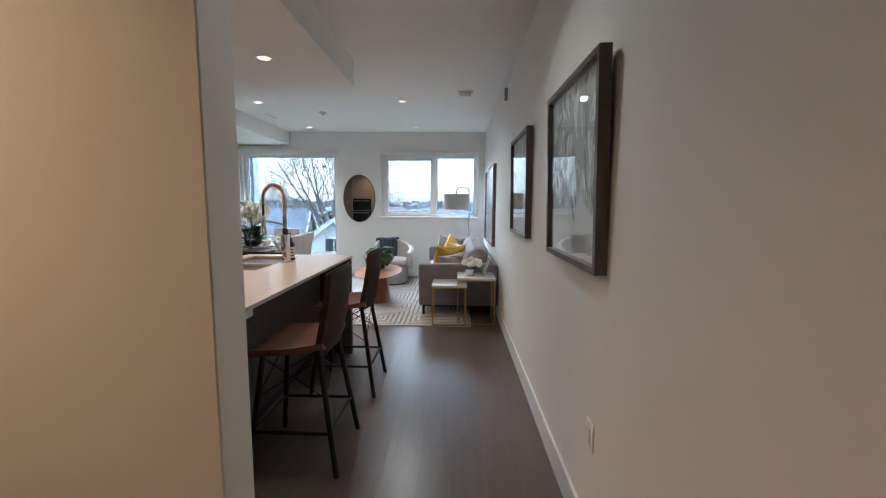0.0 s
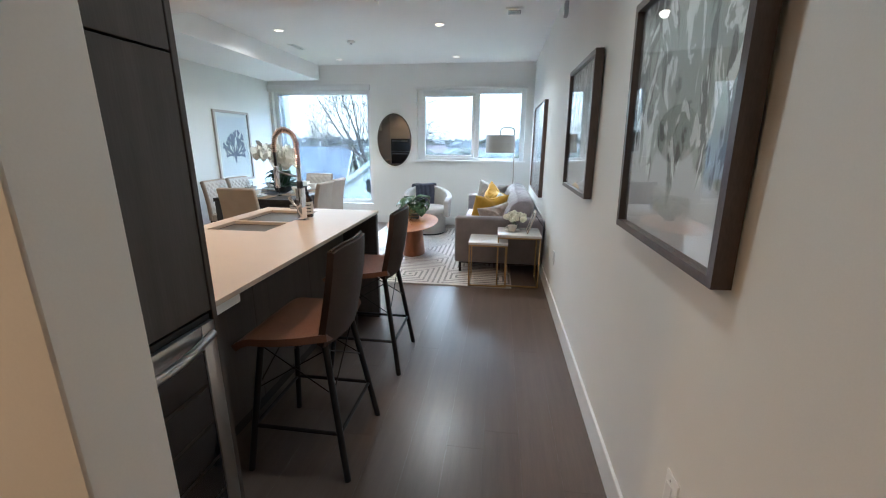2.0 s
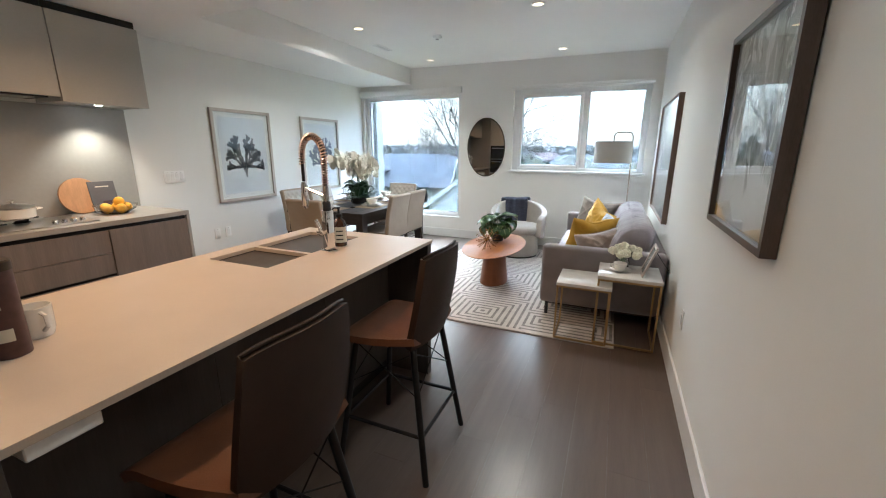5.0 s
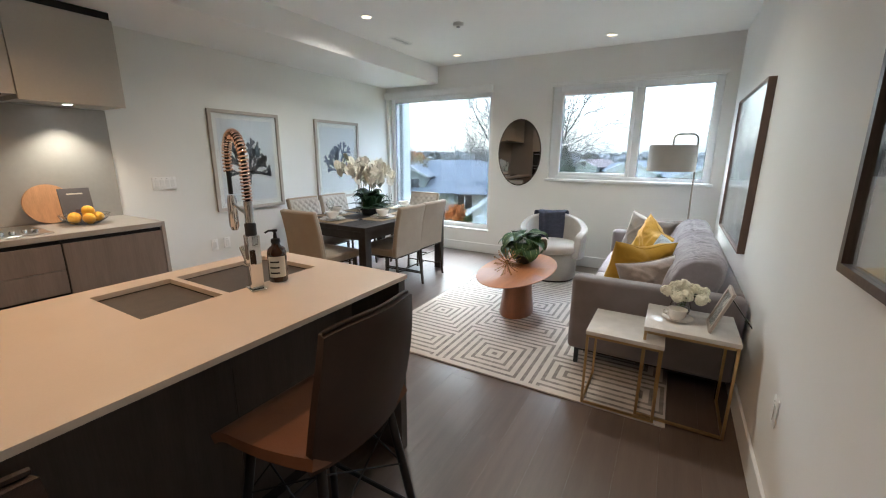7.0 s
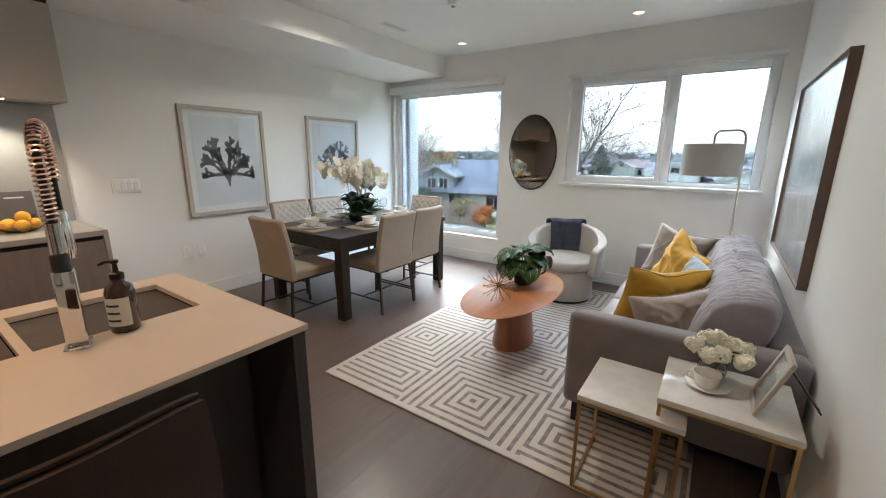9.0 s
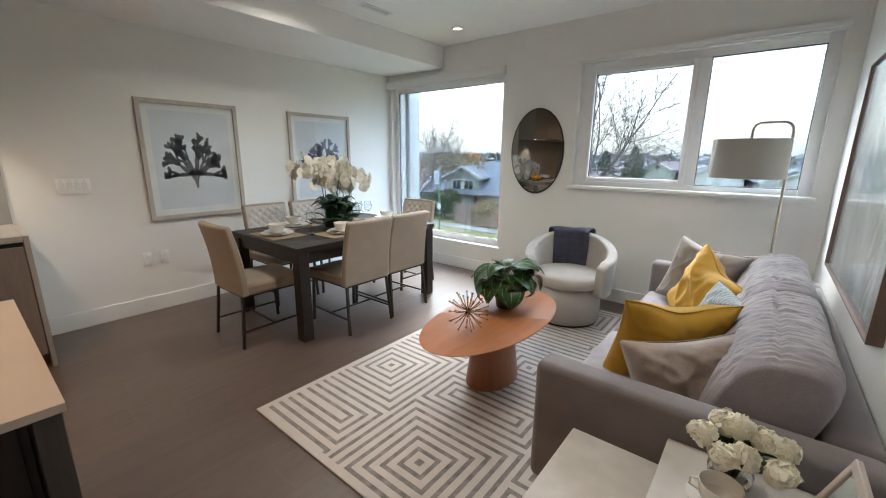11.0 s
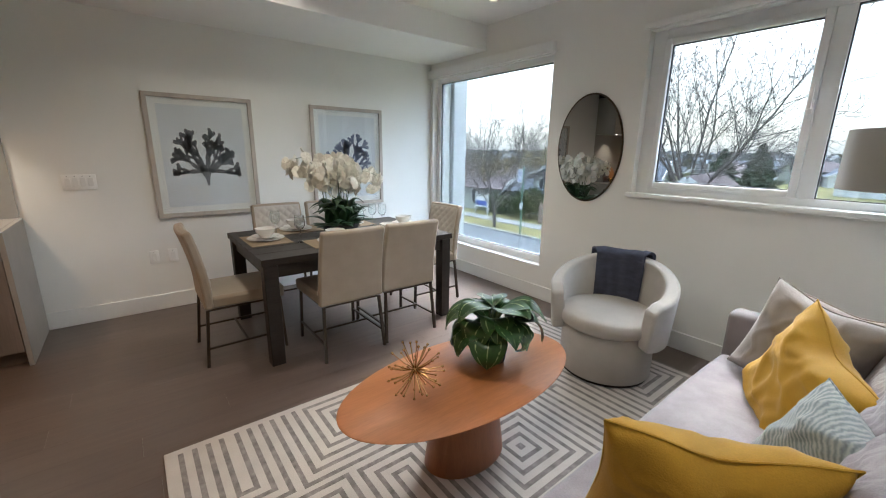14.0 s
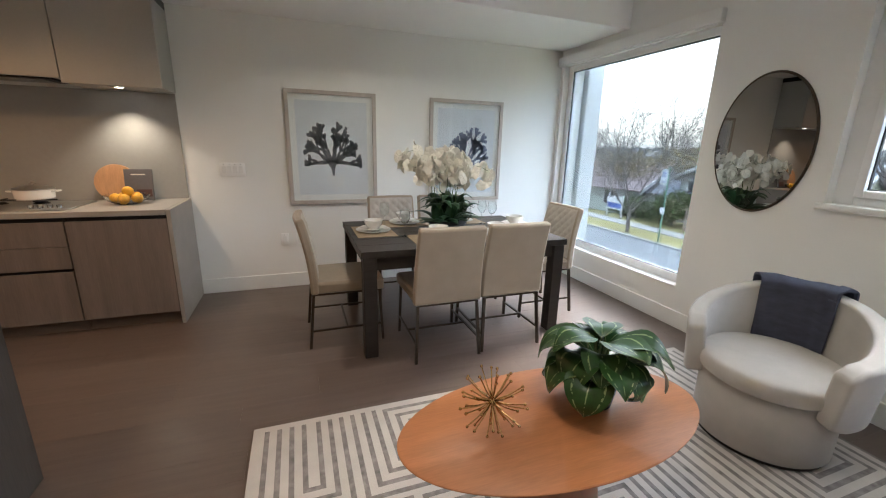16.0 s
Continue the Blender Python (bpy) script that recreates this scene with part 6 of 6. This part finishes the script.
def foliage(name, x, y, z, rx, ry, rz, count, size, mat, label, category, seed, cone=False):
    """Many small leaf clumps in an uneven volume around a short trunk."""
    rnd = random.Random(seed)
    th_ = thing(name, label, category, pose(x, y, GZ))
    bm = bmesh.new()
    for k in range(count):
        t = rnd.random()
        a = rnd.uniform(0, 6.28)
        if cone:
            zz, rr = t, (1 - t) ** 0.9 * rnd.uniform(0.55, 1.0) * (0.8 + 0.2 * math.sin(t * 40))
            c = Vector((rx * rr * math.cos(a), ry * rr * math.sin(a), z + zz * rz))
        else:
            u = rnd.uniform(-1, 1)
            r = rnd.random() ** 0.4 * (0.8 + 0.3 * noise.noise(Vector((math.cos(a) * 2, math.sin(a) * 2, u * 2 + seed))))
            q = math.sqrt(1 - u * u)
            c = Vector((rx * r * q * math.cos(a), ry * r * q * math.sin(a), z + rz * r * u))
        m = Euler((rnd.uniform(0, 6), rnd.uniform(0, 6), rnd.uniform(0, 6))).to_matrix()
        s = size * rnd.uniform(0.5, 1.4)
        vs_ = [bm.verts.new(c + m @ Vector(q_) * s) for q_ in ((-0.5, -0.2, 0), (0.1, -0.5, 0.12), (0.55, 0.05, 0), (0.0, 0.5, 0.12))]
        bm.faces.new(vs_)
    part("crown", bm, mat, th_, smooth=False)
    part("trunk", tube([(0, 0, 0), (0, 0, z + (rz * 0.5 if cone else 0))], max(0.06, rx * 0.06), 6, r_end=0.03), M_BARK, th_)
    return th_


def house(x, y, turn, w, d, wall_h, roof_h, wall_mat, roof_mat, label, dormer=False):
    """Gabled house with ridge along its local x: walls, two roof slopes, windows, door, chimney."""
    h = thing("house", label, "house", pose(x, y, GZ, 0, 0, turn))
    part("wall", box(-w / 2, w / 2, -d / 2, d / 2, 0, wall_h), wall_mat, h, smooth=False)
    for s in (-1, 1):
        b = bmesh.new()
        A = [b.verts.new(q) for q in ((-w / 2, -d / 2, wall_h), (-w / 2, d / 2, wall_h), (-w / 2, 0, wall_h + roof_h))]
        b.faces.new(A)
        b.transform(Matrix.Diagonal((-s, 1, 1, 1)))
        part("gable", b, wall_mat, h, smooth=False)
        L = math.hypot(d / 2, roof_h)
        ang = math.degrees(math.atan2(roof_h, d / 2))
        part("roof_slope", join(None, box(-w / 2 - 0.4, w / 2 + 0.4, -0.05, L + 0.5, 0.0, 0.14), pose(0, 0, wall_h + roof_h, 0, 0, 0 if s > 0 else 180) @ pose(0, 0, 0, -ang)), roof_mat, h, smooth=False)
        for e in (-1, 1):
            part("barge_board", join(None, box(e * (w / 2 + 0.4) - 0.05, e * (w / 2 + 0.4) + 0.05, 0.0, L + 0.5, -0.14, 0.16), pose(0, 0, wall_h + roof_h, 0, 0, 0 if s > 0 else 180) @ pose(0, 0, 0, -ang)), M_SIDINGW, h, "white barge board", smooth=False)
    def win(cx, cy, cz, ww, hh, normal):
        m = pose(cx, cy, cz, 0, 0, {"-y": 0, "x": 90, "-x": -90}[normal])
        f = part("window", join(None, box(-ww / 2 - 0.1, ww / 2 + 0.1, -0.05, 0.02, -hh / 2 - 0.1, hh / 2 + 0.1), m), M_SIDINGW, h, smooth=False)
        part("pane", join(None, box(-ww / 2, -0.04, -0.07, -0.051, -hh / 2, hh / 2), m), M_BLACKGLASS, f, smooth=False)
        part("pane", join(None, box(0.04, ww / 2, -0.07, -0.051, -hh / 2, hh / 2), m), M_BLACKGLASS, f, smooth=False)
    for k in range(3):
        win(-w * 0.3 + k * w * 0.3, -d / 2, wall_h * 0.6, 1.3, 1.2, "-y")
    win(w / 2, 0, wall_h * 0.55, 1.4, 1.2, "x")
    win(w / 2, 0, wall_h + roof_h * 0.3, 1.2, 0.9, "x")
    win(-w / 2, 0, wall_h + roof_h * 0.3, 1.2, 0.9, "-x")
    part("chimney", box(w * 0.2, w * 0.2 + 0.7, 0.3, 1.0, wall_h + roof_h * 0.5, wall_h + roof_h + 0.7), M_KERB, h, smooth=False)
    if dormer:
        dx, dz0 = -w * 0.16, wall_h + 0.25
        part("dormer", box(dx - 1.6, dx + 1.6, -d / 2 + 0.2, -0.6, dz0 - 0.4, dz0 + 0.95), wall_mat, h, smooth=False)
        for cx in (dx - 0.6, dx + 0.6):
            win(cx, -d / 2 + 0.2, dz0 + 0.4, 0.8, 0.8, "-y")
        for s in (-1, 1):
            part("dormer_roof", join(None, box(0, 2.3, -d / 2 - 0.25, 0.0, 0, 0.12), pose(dx, 0, dz0 + 2.0, 0, 28 if s > 0 else 180 - 28, 0)), roof_mat, h, smooth=False)
            part("barge_board", join(None, box(0, 2.3, -d / 2 - 0.33, -d / 2 - 0.25, -0.06, 0.16) if s > 0 else box(0, 2.3, -d / 2 - 0.33, -d / 2 - 0.25, -0.16, 0.06), pose(dx, 0, dz0 + 2.0, 0, 28 if s > 0 else 180 - 28, 0)), M_SIDINGW, h, "white barge board", smooth=False)
        b = bmesh.new()
        b.faces.new([b.verts.new(q) for q in ((dx - 1.9, -d / 2 + 0.19, dz0 + 0.95), (dx + 1.9, -d / 2 + 0.19, dz0 + 0.95), (dx, -d / 2 + 0.19, dz0 + 1.95))])
        part("dormer_gable", b, wall_mat, h, smooth=False)
    return h


house(-20.5, 38.0, 12, 12, 9, 2.2, 2.6, M_SIDING, M_SHINGLE, "sage-sided house with slate roof and front dormer", True)
house(-9.6, 33.5, 100, 10, 7, 1.6, 2.6, M_SIDINGW, M_SHINGLEBR, "pale-sided gabled house behind the hedge")
house(-33.0, 34.5, 8, 14, 8, 2.3, 2.0, M_SIDING, M_SHINGLEBR, "low grey bungalow with brown roof across the street")
house(-47.0, 41.0, 5, 12, 8, 2.5, 2.2, M_SIDINGW, M_SHINGLE, "white bungalow with slate roof further along the street")
rnd = random.Random(17)
for k in range(16):
    hx = -34 + k * 5.2 + rnd.uniform(-2, 2)
    house(hx, rnd.uniform(72, 120), rnd.uniform(-30, 120), rnd.uniform(9, 13), rnd.uniform(7, 9), rnd.uniform(2.0, 2.8), rnd.uniform(1.4, 2.0), rnd.choice((M_SIDING, M_SIDINGW)), rnd.choice((M_SHINGLE, M_SHINGLEBR, M_SHINGLEBR)), "distant gabled house among trees")
foliage("hedge", -25.0, 31.0, 0.9, 4.5, 0.9, 1.0, 1500, 0.22, M_HEDGE, "clipped dark green hedge in front of the bungalow", "hedge", 1)
foliage("hedge", -11.0, 29.4, 0.7, 4.0, 0.8, 0.8, 1400, 0.2, M_HEDGE, "loose green hedge along the pavement", "hedge", 2)
foliage("autumn_shrub", -14.2, 29.4, 1.0, 1.2, 1.0, 0.9, 700, 0.2, M_AUTUMN, "bright orange-red autumn shrub", "shrub", 3)
foliage("autumn_shrub", -16.6, 30.0, 1.3, 1.5, 1.1, 1.0, 700, 0.2, M_GOLDLEAF, "yellow-green autumn shrub by the fence", "shrub", 4)
foliage("conifer", -13.5, 60.0, 0.6, 3.4, 3.0, 6.0, 1600, 0.5, M_CONIFER, "dark green conifer behind the bare tree", "tree", 5, True)
foliage("conifer", -19.0, 66.0, 0.6, 3.4, 3.2, 5.6, 1600, 0.5, M_CONIFER, "dark green conifer among distant roofs", "tree", 6, True)
foliage("conifer", 4.6, 50.0, 0.6, 2.6, 2.6, 8.0, 1600, 0.5, M_CONIFER, "tall dark conifer beyond the rooftops", "tree", 7, True)
foliage("autumn_tree", -25.5, 40.0, 4.2, 2.2, 2.0, 2.0, 900, 0.3, M_AUTUMN, "orange-leaved tree behind the bungalow", "tree", 8)
foliage("yellowing_tree", -29.5, 33.5, 3.9, 5.5, 3.0, 2.0, 1700, 0.22, M_GOLDLEAF, "thinning yellow-green tree above the bungalow", "tree", 9)
foliage("yellowing_tree", -24.5, 36.0, 4.3, 4.5, 2.2, 1.9, 1500, 0.24, M_GOLDLEAF, "hazy olive-yellow tree behind the street tree", "tree", 13)
foliage("yellowing_tree", -21.6, 31.0, 1.5, 2.0, 1.4, 1.4, 900, 0.25, M_HEDGE, "dense green shrub by the street pole", "shrub", 10)
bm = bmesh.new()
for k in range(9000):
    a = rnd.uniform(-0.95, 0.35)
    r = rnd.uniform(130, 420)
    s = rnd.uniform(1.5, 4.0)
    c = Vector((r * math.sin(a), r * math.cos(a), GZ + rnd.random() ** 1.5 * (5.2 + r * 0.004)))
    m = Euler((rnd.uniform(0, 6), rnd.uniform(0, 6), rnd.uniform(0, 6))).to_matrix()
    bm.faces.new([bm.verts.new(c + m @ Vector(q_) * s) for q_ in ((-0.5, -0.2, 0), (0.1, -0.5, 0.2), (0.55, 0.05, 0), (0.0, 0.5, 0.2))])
solid("far_woods", bm, M_HILL, "band of distant trees greyed by haze in their colour", "woods", kind="stuff", smooth=False)
fn = thing("fence", "weathered cedar board fence beside the lawn", "fence", pose(-19.5, 29.6, GZ))
for k in range(34):
    part("board", box(k * 0.15, k * 0.15 + 0.135, 0, 0.025, 0.05, 1.65 + 0.03 * math.sin(k * 2.3)), M_FENCE, fn, smooth=False)
for z in (0.4, 1.3):
    part("rail", box(0, 5.1, 0.026, 0.08, z, z + 0.09), M_FENCE, fn, smooth=False)
sp = thing("street_sign", "green pole with white parking sign at the kerb", "street sign", pose(-17.6, 25.3, GZ))
part("pole", tube([(0, 0, 0), (0, 0, 4.6)], 0.05, 10), M_GREENPOLE, sp)
part("sign_plate", box(-0.5, -0.06, -0.02, 0.0, 3.5, 4.4, 0.005, 1), M_SIDINGW, sp, "white sign plate")
for q in (3.62, 3.95, 4.12):
    part("print_bar", box(-0.42, -0.14, -0.026, -0.0205, q, q + 0.09), M_SIGNBLUE, sp, "dark printed bar", smooth=False)
part("sign_plate", box(-0.16, 0.16, -0.08, -0.06, 1.75, 2.15, 0.005, 1), M_SIDINGW, sp)
ys = thing("lawn_sign", "white and blue real estate lawn sign on posts", "sign", pose(-25.6, 29.2, GZ))
for q in (-0.8, 0.8):
    part("post", box(q - 0.05, q + 0.05, -0.05, 0.05, 0, 1.9), M_SIDINGW, ys, smooth=False)
part("board", box(-0.85, 0.85, -0.09, -0.051, 0.7, 1.8), M_SIDINGW, ys, smooth=False)
part("blue_band", box(-0.75, 0.75, -0.10, -0.091, 0.85, 1.25), M_SIGNBLUE, ys, smooth=False)

# ---- floor planks, laid along the walk ----
PLANK_W = 0.18
rnd = random.Random(2)
shared = {}
x, col = XL, 0
while x < XR - 0.01:
    w = min(PLANK_W, XR - x)
    y = YB - rnd.uniform(0, 1.9)
    while y < YF:
        L = rnd.choice((1.4, 1.7, 2.0, 2.2))
        a, b = max(y, YB), min(y + L, YF)
        if b - a > 0.05:
            key = (round(w, 3), round(b - a, 3))
            if key not in shared:
                bm = box(0.0002, w - 0.0002, 0.0002, b - a - 0.0002, -0.0118, 0.0, 0.0003, 1)
                me = bpy.data.meshes.new("plank")
                bm.to_mesh(me)
                bm.free()
                me.materials.append(M_PLANK)
                shared[key] = me
            p = new("plank", shared[key])
            p.location = (x, a, 0)
            p.parent = floor
        y += L
    x += PLANK_W
